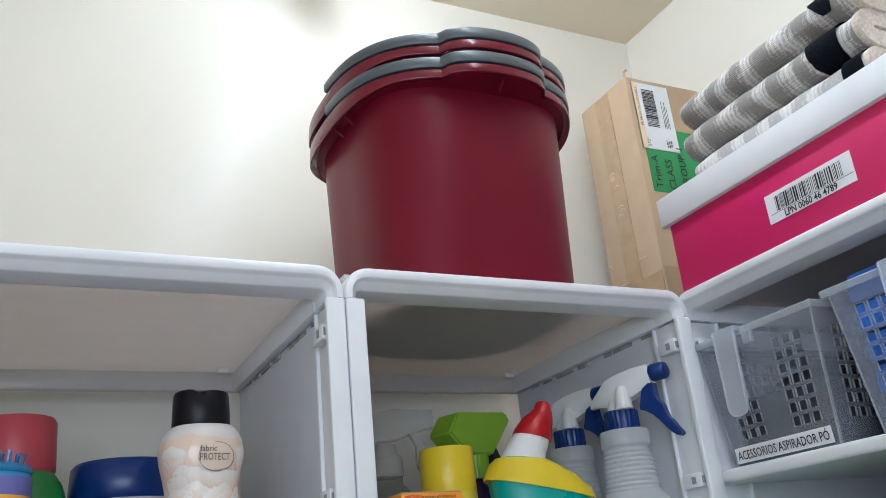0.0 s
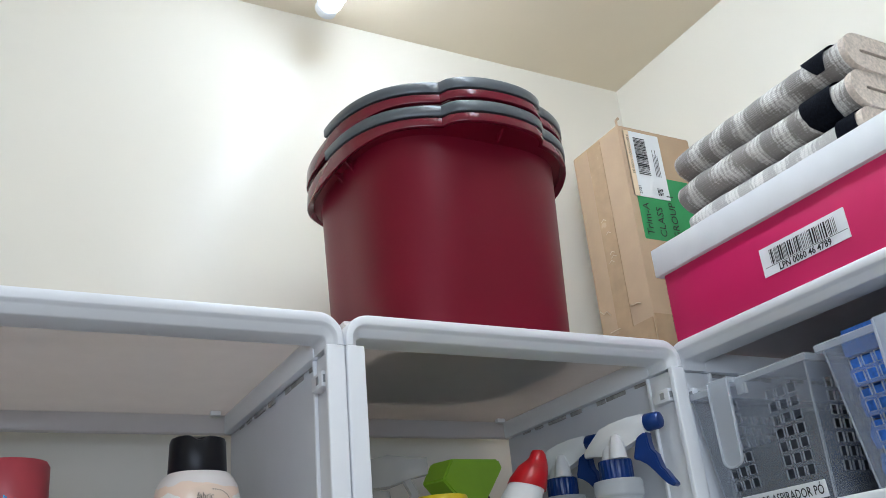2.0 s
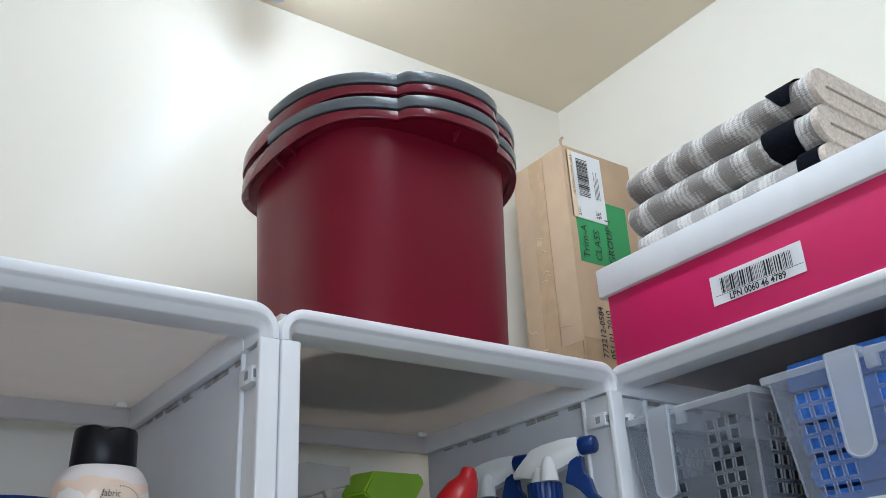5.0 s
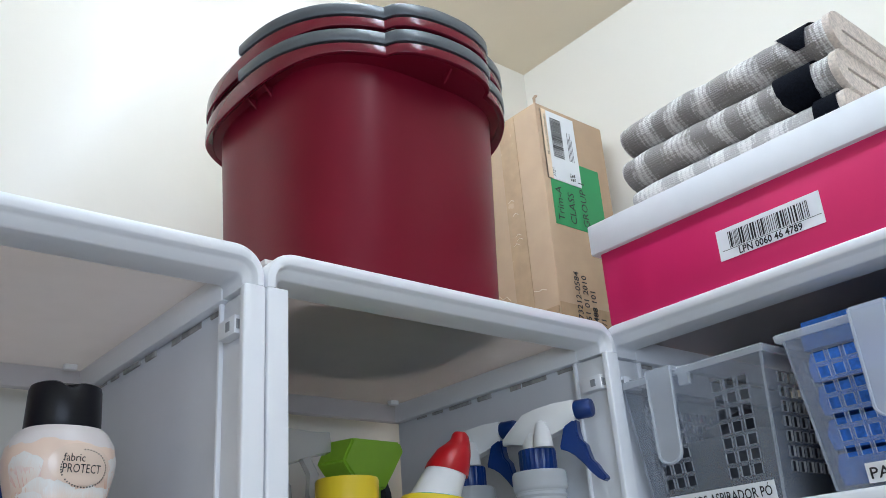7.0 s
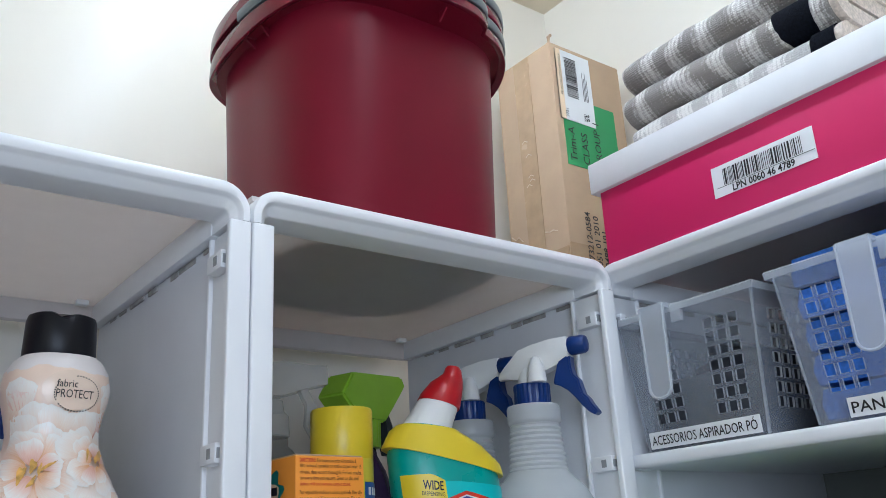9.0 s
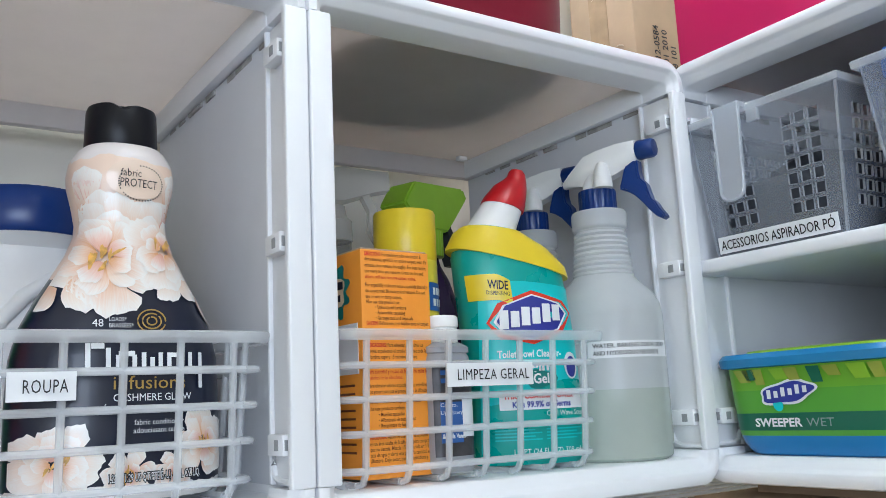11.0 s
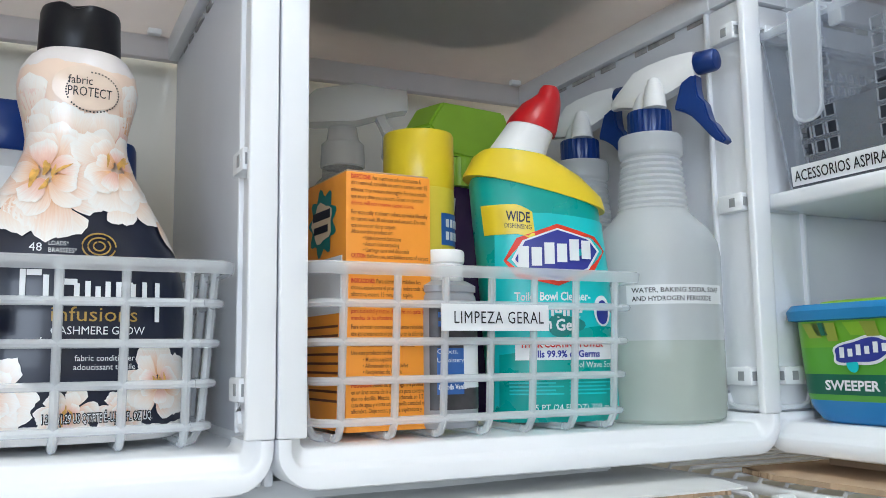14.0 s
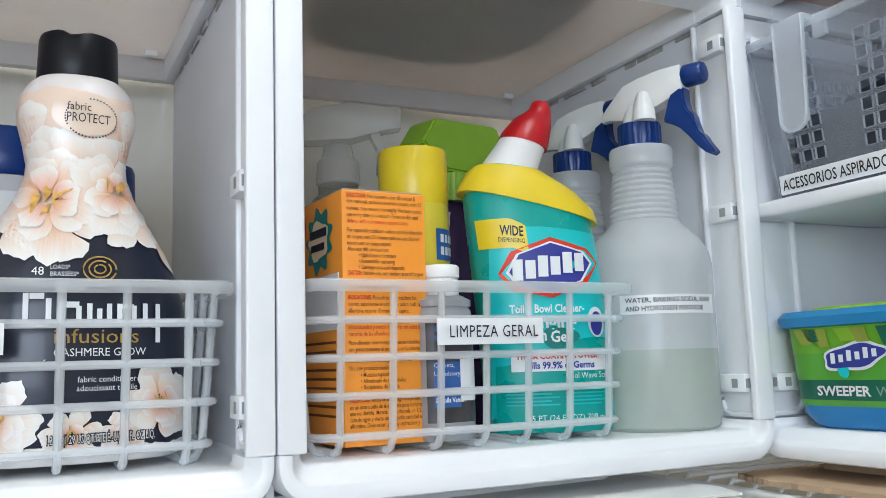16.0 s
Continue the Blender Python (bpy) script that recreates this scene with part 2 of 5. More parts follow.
def lettering(text, size, m, material, parent, name="lettering", width=None, bend=None, bold=0.0, shear=0.0, spacing=1.0):
    """Raised print, standing at the pose m in its parent's space; width squeezes it to a length; bend maps flat points."""
    cu = bpy.data.curves.new(name, "FONT")
    cu.body, cu.size, cu.align_x, cu.shear, cu.offset, cu.space_character = text, size, "LEFT", shear, bold, spacing
    cu.resolution_u = 2
    tmp = new(name, cu)
    bpy.context.view_layer.update()
    me = bpy.data.meshes.new_from_object(tmp.evaluated_get(bpy.context.evaluated_depsgraph_get()))
    bpy.data.objects.remove(tmp)
    bpy.data.curves.remove(cu)
    xs = [v.co.x for v in me.vertices] or [0, 1]
    k = width / (max(xs) - min(xs)) if width else 1.0
    for v in me.vertices:
        u, w = (v.co.x - min(xs)) * k, v.co.y
        v.co = Vector(bend(u, w)) if bend else m @ Vector((u, w, 0))
    me.materials.clear()
    me.materials.append(material)
    ob = new(name, me)
    ob.parent = parent
    return ob


def bars(rows, m, material, parent, name="print_bar", bend=None):
    """Print too small to read: rows of (u, v, width, height) as one thin raised print."""
    bm = bmesh.new()
    for u, v, w, h in rows:
        n = 6 if bend else 1
        for j in range(n):
            q = [(u + w * j / n, v), (u + w * (j + 1) / n, v), (u + w * (j + 1) / n, v + h), (u + w * j / n, v + h)]
            bm.faces.new([bm.verts.new(bend(*c) if bend else m @ Vector((*c, 0))) for c in q])
    return part(name, bm, material, parent, smooth=False)


def patch(u0, u1, v0, v1, bend, nu=10, nv=2):
    """A thin curved label on a bent surface."""
    bm = bmesh.new()
    g = [[bm.verts.new(bend(u0 + (u1 - u0) * i / nu, v0 + (v1 - v0) * j / nv)) for i in range(nu + 1)] for j in range(nv + 1)]
    for j in range(nv):
        for i in range(nu):
            bm.faces.new((g[j][i], g[j][i + 1], g[j + 1][i + 1], g[j + 1][i]))
    return bm


def blob(u, v, ru, rv, bend, tilt=0.0, lobes=0, wob=0.15, n=22, seed=0):
    """A petal-like filled outline on a bent surface."""
    rnd = random.Random(seed)
    ph = rnd.random() * 6
    bm = bmesh.new()
    loops = []
    for s in (0.02, 0.25, 0.5, 0.75, 1.0):
        ring = []
        for k in range(n):
            a = 2 * math.pi * k / n
            q = s * (1 + (wob * math.sin(lobes * a + ph) if lobes else 0) + wob * 0.4 * math.sin(2 * a + ph))
            x, y = ru * q * math.cos(a), rv * q * math.sin(a)
            ring.append(bend(u + x * math.cos(tilt) - y * math.sin(tilt), v + x * math.sin(tilt) + y * math.cos(tilt)))
        loops.append(ring)
    return rings(loops, True, False, bm=bm)


def barcode(m, w, h, parent, seed):
    rnd, rows, u = random.Random(seed), [], 0.0
    while u < w:
        b = rnd.choice((0.0006, 0.0006, 0.0012, 0.0018))
        rows.append((u, 0, b, h))
        u += b + rnd.choice((0.0006, 0.0008, 0.0014))
    return bars(rows, m, BLACK, parent, "barcode")


# ---------------------------------------------------------------- the room
ROOM_X0, ROOM_X1, ROOM_Y0, ROOM_Y1, ROOM_Z = -1.25, 0.765, -1.55, 0.42, 2.552


def slab(name, x0, x1, y0, y1, z0, z1, material, label):
    ob = part(name, block(x0, x1, y0, y1, z0, z1, 0.0), material, smooth=False)
    return tagged(ob, label, name.split("_")[0], kind="structure")


slab("floor", ROOM_X0 - 0.1, ROOM_X1 + 0.1, ROOM_Y0 - 0.1, ROOM_Y1 + 0.1, -0.1, 0.0, FLOOR, "plain grey tiled closet floor")
slab("ceiling", ROOM_X0 - 0.1, ROOM_X1 + 0.1, ROOM_Y0 - 0.1, ROOM_Y1 + 0.1, ROOM_Z, ROOM_Z + 0.1, CEIL, "painted beige closet ceiling")
slab("wall_north", ROOM_X0 - 0.1, ROOM_X1 + 0.1, ROOM_Y1, ROOM_Y1 + 0.1, 0.0, ROOM_Z, WALL, "cream painted wall with a satin sheen")
slab("wall_east", ROOM_X1, ROOM_X1 + 0.1, ROOM_Y0, ROOM_Y1, 0.0, ROOM_Z, WALL, "cream painted side wall of the closet")
slab("wall_west", ROOM_X0 - 0.1, ROOM_X0, ROOM_Y0, ROOM_Y1, 0.0, ROOM_Z, WALL, "cream painted closet wall")
south = bmesh.new()
for a, b, lo, hi in ((ROOM_X0 - 0.1, -1.20, 0.0, ROOM_Z), (-0.24, ROOM_X1 + 0.1, 0.0, ROOM_Z), (-1.20, -0.24, 2.05, ROOM_Z)):
    block(a, b, ROOM_Y0 - 0.1, ROOM_Y0, lo, hi, 0.0, bm=south)
tagged(part("wall_south", south, WALL, smooth=False), "cream painted wall with an open doorway", "wall", kind="structure")


# ---------------------------------------------------------------- ceiling light
def ceiling_light():
    t = thing("ceiling_light", 0.125, 0.0, ROOM_Z)
    y0, y1, z = -0.86, 0.322, -0.050
    n, r = 28, 0.0185
    part("tube", rings([[(r * k * math.cos(2 * math.pi * j / n), y, z + r * k * math.sin(2 * math.pi * j / n)) for j in range(n)]
                        for k, y in ((0.6, y0), (1, y0 + 0.006), (1, y1 - 0.006), (0.6, y1))]), GLOW, t, "glowing white tube")
    for ya, yb in ((y0 - 0.03, y0), (y1, y1 + 0.016)):
        part("end_cap", rings([[(0.0172 * k * math.cos(2 * math.pi * j / n), y, z + 0.0172 * k * math.sin(2 * math.pi * j / n)) for j in range(n)]
                               for k, y in ((0.9, ya), (1, ya + 0.003), (1, yb - 0.002), (0.8, yb))]), METAL, t, "white metal end cap")
    part("screw", lathe([(0.003, -0.058), (0.003, -0.054)], 10, cx=0.0, cy=y1 + 0.0165), DARK, t, "dark screw")
    part("bracket", block(-0.05, -0.017, y1 - 0.045, y1 - 0.005, -0.040, -0.0, 0.002), METAL, t, "white bracket")
    part("base_plate", block(-0.02, 0.02, y0 - 0.02, y1, -0.024, 0.0, 0.002), METAL, t)
    return tagged(t, "lit white tube lamp with metal end caps on the ceiling", "lamp")


ceiling_light()


# ---------------------------------------------------------------- the white storage cubes
CW, CD, CH = 0.387, 0.36, 0.39


def rim(low):
    """The rolled front edge of a tray with its groove: a U that runs along the edge and a little up both sides."""
    prof = [(0.0, 0.040), (0.0, 0.004), (0.0012, 0.001), (0.0035, 0.0), (0.0108, 0.0), (0.0122, 0.0008), (0.0136, 0.0040), (0.0155, 0.0056), (0.0222, 0.0090), (0.0234, 0.0115), (0.0234, 0.040)]
    R, top = 0.024, 0.030
    loops = []
    for d, y in prof:
        d *= 1.0 if low else 0.84
        dx, r = d * 0.70, max(R - d, 0.004)
        ring = [(dx, y, top)]
        for k in range(9):
            a = math.pi + (math.pi / 2) * k / 8
            ring.append((dx + r + r * math.cos(a), y, d + r + r * math.sin(a)))
        for k in range(9):
            a = 1.5 * math.pi + (math.pi / 2) * k / 8
            ring.append((CW - dx - r + r * math.cos(a), y, d + r + r * math.sin(a)))
        ring.append((CW - dx, y, top))
        loops.append(ring)
    bm = rings(loops, False, False, closed=False)
    for end in (0, -1):
        bm.verts.ensure_lookup_table()
        n = len(loops[0])
        bm.faces.new([bm.verts[k * n + (0 if end == 0 else n - 1)] for k in range(len(loops))])
    if not low:
        for v in bm.verts:
            v.co.z = CH - v.co.z
    bmesh.ops.recalc_face_normals(bm, faces=bm.faces[:])
    return bm


def storage_cube():
    t = thing("storage_cube", 0, 0, 0)
    low = part("bottom_tray", rim(True), CUBE, t)
    part("tray_floor", block(0.002, CW - 0.002, 0.012, CD, 0.0155, 0.0235, 0.002), CUBE, low)
    part("back_edge", block(0.0, CW, CD - 0.012, CD, 0.0, 0.030, 0.004), CUBE, low)
    for x in (0.0, CW - 0.006):
        part("side_edge", block(x, x + 0.006, 0.03, CD - 0.01, 0.0, 0.030, 0.002), CUBE, low)
    top = part("top_tray", rim(False), CUBE, t)
    part("top_sheet", block(0.004, CW - 0.004, 0.012, CD - 0.004, CH - 0.008, CH - 0.004, 0.0), PANEL, top, "thin white sheet that lets light through", smooth=False)
    part("back_edge", block(0.0, CW, CD - 0.012, CD, CH - 0.030, CH, 0.004), PANEL, top)
    for x0, s in ((0.0, 1), (CW, -1)):
        part("side_edge", block(min(x0, x0 + s * 0.006), max(x0, x0 + s * 0.006), 0.03, CD - 0.01, CH - 0.030, CH, 0.002), CUBE, top)
        a, b = x0 + s * 0.005, x0 + s * 0.015
        part("ledge", block(min(a, b), max(a, b), 0.04, CD - 0.012, CH - 0.031, CH - 0.008, 0.002), CUBE, top)
        for k in range(7):
            y = 0.05 + 0.042 * k + 0.008 * math.sin(3 * k)
            a, b = x0 + s * 0.0045, x0 + s * (0.0062 + 0.0008 * math.sin(5 * k))
            part("glue_residue", block(min(a, b), max(a, b), y, y + 0.026 + 0.012 * math.sin(2 * k), CH - 0.0345 - 0.0015 * math.sin(7 * k), CH - 0.0305, 0.0004), DIRT, top, "brown glue residue")
        side = part("side_panel", block(min(x0 + s * 0.001, x0 + s * 0.005), max(x0 + s * 0.001, x0 + s * 0.005), 0.008, CD - 0.006, 0.026, CH - 0.026, 0.001), SIDE, t, "grained white side panel")
        a, b = x0, x0 + s * 0.0172
        part("post", block(min(a, b), max(a, b), -0.0006, 0.0065, 0.0302, CH - 0.0302, 0.0016, 3), CUBE, side)
        a, b = x0 + s * 0.0052, x0 + s * 0.010
        part("return_strip", block(min(a, b), max(a, b), 0.006, 0.046, 0.031, CH - 0.031, 0.002), CUBE, side)
        a, b = x0 + s * 0.0052, x0 + s * 0.0128
        part("return_edge", block(min(a, b), max(a, b), 0.0455, 0.0495, 0.031, CH - 0.031, 0.0016), CUBE, side)
        for z in (0.058, 0.193, 0.332):
            ca, cb = x0 + s * 0.009, x0 + s * 0.0190
            c = part("clip", block(min(ca, cb), max(ca, cb), 0.010, 0.036, z - 0.007, z + 0.007, 0.0012), CUBE, side)
            # no real recess: grey blocks give the clip's holes their shade
            sa, sb = x0 + s * 0.0125, x0 + s * 0.0175
            part("slot", block(min(sa, sb), max(sa, sb), 0.0094, 0.012, z - 0.0035, z + 0.0035, 0.0), SLOT, c, smooth=False)
            sa, sb = x0 + s * 0.017, x0 + s * 0.0194
            part("slot", block(min(sa, sb), max(sa, sb), 0.017, 0.023, z - 0.0035, z + 0.0035, 0.0), SLOT, c, smooth=False)
            if z < 0.1:
                part("pocket_rim", rod([(x0 + s * 0.0105, 0.0440, z - 0.006), (x0 + s * 0.0105, 0.0440, 0.044), (x0 + s * 0.0105, 0.0405, 0.036), (x0 + s * 0.0105, 0.033, 0.0335), (x0 + s * 0.0105, 0.010, 0.0335)], 0.0024, 8), CUBE, c)
        part("corner_clip", block(min(x0 + s * 0.024, x0 + s * 0.036), max(x0 + s * 0.024, x0 + s * 0.036), CD - 0.034, CD - 0.026, CH - 0.0135, CH - 0.008, 0.001), WHITE, top)
    return tagged(t, "white plastic stacking cube with rounded front rim, open back", "storage cube", "white cubes on the shelf")


cube = storage_cube()
cube.matrix_basis = pose(-0.006, 0, 1.487)
left_cube = copy_thing(cube, pose(-0.394, 0.001, 1.487))
for one in (cube, left_cube):
    # added strip, keeps the tube's light out of the gap behind the cubes
    part("back_lip", block(0.002, CW - 0.002, CD - 0.001, CD + 0.052, CH - 0.010, CH - 0.005, 0.001), CUBE, one)
for ob in left_cube.children_recursive:
    if ob.name.startswith("top_sheet"):
        lettering("TOP PANEL", 0.030, pose(0.100, 0.115, CH - 0.0088, 180, 0, 0), PANEL, ob, "embossed_words", width=0.150)
side_cube = copy_thing(cube, pose(0.383, 0.024, 1.487, 0, 0, -90))
tagged(side_cube, "white plastic stacking cube with a middle shelf board, open back")
# back panel coloured dark to stand for the shade deep in this cube
part("back_panel", block(0.004, CW - 0.004, CD - 0.012, CD - 0.007, 0.028, CH - 0.04, 0.0), BACKP, side_cube, "back panel with the cube's inner shade in its colour", smooth=False)
part("shelf_board", block(0.006, CW - 0.006, 0.006, CD - 0.01, 0.187, 0.200, 0.0035, 3), CUBE, side_cube, "white middle shelf")


# ---------------------------------------------------------------- wire shelving under the cubes
def wire_shelf(x, y, rz, length, depth):
    t = thing("wire_shelf", x, y, 1.462, rz)
    part("front_rail", rod([(0, 0, 0), (length, 0, 0)], 0.0042, 10), WIRE, t)
    part("low_rail", rod([(0, 0.002, -0.035), (length, 0.002, -0.035)], 0.003, 10), WIRE, t)
    part("back_rail", rod([(0, depth, 0), (length, depth, 0)], 0.003, 10), WIRE, t)
    part("end_cap", rod([(-0.002, 0, 0), (0.012, 0, 0)], 0.0058, 12), WHITE, t, "white plastic end cap")
    part("end_cap", rod([(length - 0.012, 0, 0), (length + 0.002, 0, 0)], 0.0058, 12), WHITE, t, "white plastic end cap")
    bm = bmesh.new()
    rod([(0, 0.0, -0.035), (0, 0.0, 0.0), (0, 0.006, 0.0065), (0, depth, 0.0065)], 0.0018, 6, bm)
    first = part("wire", bm, WIRE, t)
    first.location.x = 0.008
    for k in range(1, int(length / 0.0254)):
        w = first.copy()
        scene.collection.objects.link(w)
        w.location.x = 0.008 + 0.0254 * k
    return tagged(t, "white coated wire closet shelf with a front lip", "shelf", "wire shelves")


wire_shelf(-0.82, -0.046, 0, 1.155, 0.455)
wire_shelf(0.362, 0.40, -90, 1.30, 0.39)


def loose_sheet(name, pts, thick, material, label, category, seed, edge=None):
    rnd = random.Random(seed)
    out = []
    for a, b in zip(pts, pts[1:] + pts[:1]):
        n = 60 if edge else 10
        for k in range(n):
            f, q = k / n, edge or 0.001
            out.append((a[0] + (b[0] - a[0]) * f + rnd.uniform(-q, q) * 0.5, a[1] + (b[1] - a[1]) * f + rnd.uniform(-q, q), a[2]))
    ob = part(name, sheet(out, thick, (0, 0, 1)), material, smooth=False)
    return tagged(ob, label, category)


loose_sheet("cardboard_layer", [(-0.80, -0.026, 1.4705), (0.20, -0.043, 1.4705), (0.285, -0.042, 1.4705), (0.296, -0.012, 1.4705), (0.295, 0.36, 1.4705), (-0.80, 0.36, 1.4705)], 0.0026, CARD, "torn brown cardboard under the white card", "cardboard", 9, 0.0022)
loose_sheet("white_board", [(-0.80, -0.022, 1.4732), (0.300, -0.043, 1.4732), (0.310, -0.012, 1.4732), (0.30, 0.36, 1.4732), (-0.80, 0.36, 1.4732)], 0.0013, BOARD, "white card sheet laid over the wire shelf", "board", 3)
loose_sheet("cardboard_sheet", [(0.372, 0.035, 1.4705), (0.358, -0.010, 1.4705), (0.372, -0.42, 1.4705), (0.72, -0.42, 1.4705), (0.72, 0.035, 1.4705)], 0.004, CARD, "torn brown cardboard sheet over the wire shelf", "cardboard", 4, 0.002)
loose_sheet("board_under_cube", [(-0.5, 0.050, 1.4746), (0.125, 0.060, 1.4746), (0.270, 0.070, 1.4746), (0.280, 0.08, 1.4746), (0.280, 0.34, 1.4746), (-0.5, 0.34, 1.4746)], 0.0122, BOARD, "white board that carries the cubes", "board", 5)
loose_sheet("cardboard_under_cube", [(0.440, 0.010, 1.4746), (0.440, -0.34, 1.4746), (0.72, -0.35, 1.4746), (0.72, 0.018, 1.4746)], 0.0122, CARD, "brown cardboard pad that carries a cube", "cardboard", 6)


# ---------------------------------------------------------------- on top: the red buckets
def bucket_outline(off, z, lobe=0.020, n=120, p=2.7):
    out = []
    for k in range(n):
        a = 2 * math.pi * k / n
        c, s = math.cos(a), math.sin(a)
        r = 1 / ((abs(c) / 0.1408) ** p + (abs(s) / 0.1438) ** p) ** (1 / p) + off
        for centre in (-90, 90):
            d = (math.degrees(a) - centre + 180) % 360 - 180
            if abs(d) < 23:
                r += lobe * math.cos(math.radians(d) * 90 / 23) ** 0.45
        out.append((r * c, r * s, z))
    return out


def bucket(z):
    t = thing("bucket", 0.1830, 0.152, z)
    loops = []
    for f in range(9):
        h = f / 8
        loops.append([(x, y, 0.004 + 0.218 * h) for x, y, _ in bucket_outline(-0.0236 + 0.009 * h, 0, 0.0, 120, 3.0)])
    base = [(x * 0.96, y * 0.96, 0.0) for x, y, _ in loops[0]]
    body = rings([base] + loops + [bucket_outline(0.0, 0.2235)], True, False)
    part("body", body, RED, t)
    rim_loops = []
    for off, zz in ((-0.002, 0.2245), (0.0035, 0.2225), (0.0055, 0.2232), (0.0062, 0.2250), (0.0055, 0.2325), (0.003, 0.2345), (-0.004, 0.2345), (-0.006, 0.232)):
        loop = []
        for x, y, _ in bucket_outline(off, 0):
            droop = 0.010 * max(0.0, (abs(x) - 0.10) / 0.045) ** 2 if zz < 0.228 else 0.0
            loop.append((x, y, zz - min(droop, 0.020)))
        rim_loops.append(loop)
    part("rim", rings(rim_loops, False, False), REDRIM, t)
    band = bucket_outline(0.0, 0)
    keep = [k for k in range(120) if 186 <= 3 * k <= 352]
    sec = ((0.0015, 0.2352), (0.0060, 0.2352), (0.0072, 0.2368), (0.0072, 0.2452), (0.0055, 0.2482), (0.0015, 0.2490), (-0.004, 0.2480), (-0.004, 0.2352))
    loops = []
    for k in keep:
        x, y, _ = band[k]
        d = Vector((x, y, 0)).normalized()
        loops.append([Vector((x, y, zz)) + d * off for off, zz in sec])
    part("handle", rings(loops, True, True), GREY, t, "grey plastic carrying handle")
    for k in (62, 66, 90, 118):
        x, y, _ = bucket_outline(-0.004, 0)[k]
        d = Vector((x, y, 0)).normalized()
        p = Vector((-d.y, d.x, 0)) * 0.001
        part("rib", sheet([Vector((x, y, 0.221)) - d * 0.009 - p, Vector((x, y, 0.221)) + d * 0.002 - p, Vector((x, y, 0.211)) - d * 0.010 - p], 0.002, p), RED, t)
    return tagged(t, "dark red plastic mop bucket with a grey handle", "bucket", "nested buckets")


bucket(1.8775)
bucket(1.8775 + 0.0295)


# ---------------------------------------------------------------- on top: tall cardboard box in the corner
def tall_box():
    t = thing("cardboard_box", 0.653, 0.298, 1.4688)
    h, a, b = 0.862, 0.076, 0.061
    part("body", block(-a, a, -b, b, 0, h, 0.003, 2), CARD, t)
    part("tape", block(-a - 0.0012, -a + 0.004, -0.014, 0.020, 0.02, h - 0.004, 0.0), TAPE, t, "brown packing tape", smooth=False)
    part("tape", block(-a - 0.0016, -a + 0.004, -b + 0.002, b - 0.004, 0.487, 0.535, 0.0), TAPE, t, "brown packing tape", smooth=False)
    part("tape", block(-a + 0.001, a - 0.03, -b - 0.0013, -b + 0.004, 0.49, 0.54, 0.0), TAPE, t, "brown packing tape", smooth=False)
    crease = mat("pale_tape_crease", (0.70, 0.57, 0.42), 0.3)
    rnd = random.Random(21)
    for k in range(9):
        y, z = rnd.uniform(-b + 0.006, b - 0.03), rnd.uniform(0.48, 0.60)
        d = rnd.uniform(-0.012, 0.012)
        part("tape_crease", rod([(-a - 0.0016, y, z), (-a - 0.0019, y + 0.008, z + d), (-a - 0.0019, y + 0.015, z + d * 0.7), (-a - 0.0016, y + 0.024, z + d * 1.6)], 0.0007, 5), crease, t)
    for k in range(5):
        y, z = rnd.uniform(-0.012, 0.004), rnd.uniform(0.62, 0.84)
        part("tape_crease", rod([(-a - 0.0012, y, z), (-a - 0.0015, y + 0.006, z + 0.004), (-a - 0.0012, y + 0.012, z + 0.001)], 0.0006, 5), crease, t)
    part("torn_corner", rod([(-a + 0.004, -b + 0.004, h - 0.004), (-a + 0.002, -b + 0.002, h + 0.008), (-a + 0.008, -b + 0.003, h + 0.014)], 0.0025, 6), CARD, t)
    f = -b
    part("green_label", block(-0.062, 0.050, f - 0.0008, f + 0.002, 0.662, 0.775, 0.0), GREEN, t, "green printed sticker", smooth=False)
    lab = part("shipping_label", block(-0.067, 0.005, f - 0.0018, f + 0.001, 0.735, 0.853, 0.0), PAPER, t, "white shipping label with barcode", smooth=False)
    part("peach_strip", block(-0.067, -0.057, f - 0.0022, f + 0.001, 0.735, 0.853, 0.0), PEACH, lab, "peach printed strip", smooth=False)
    up = Matrix.Translation((-0.050, f - 0.0024, 0.775)) @ pose(0, 0, 0, 90, 0, 0) @ pose(0, 0, 0, 0, 0, 90)
    rnd, rows, u = random.Random(5), [], 0.0
    while u < 0.066:
        w = rnd.choice((0.0008, 0.0008, 0.0016, 0.0024))
        rows.append((u, -0.024, w, 0.024))
        u += w + rnd.choice((0.0008, 0.0012, 0.0016))
    bars(rows, up, BLACK, lab, "barcode")
    bars([(-0.034 + 0.0016 * k, -0.042 + 0.004 * j, 0.0012 + 0.0006 * ((k * j) % 2), 0.003) for k in range(8) for j in range(3) if (k * 7 + j * 3) % 4], up, BLACK, lab, "print_bar")
    bars([(0.0, -0.036 - 0.003 * k, 0.05 - 0.01 * (k % 2), 0.001) for k in range(4)], up, BLACK, lab, "print_bar")
    lettering("PE NON CONVEYABLE", 0.0065, up @ pose(0.0, 0.0085, 0), BLACK, lab, width=0.07)
    lettering("2721", 0.008, up @ pose(-0.036, 0.0015, 0), BLACK, lab)
    for s, x in (("Trim-A", -0.044), ("CLASS", -0.018), ("GROUP 1", 0.010)):
        lettering(s, 0.019, Matrix.Translation((x, f - 0.0024, 0.668)) @ pose(0, 0, 0, 90, 0, 0) @ pose(0, 0, 0, 0, 0, 90), BLACK, t)
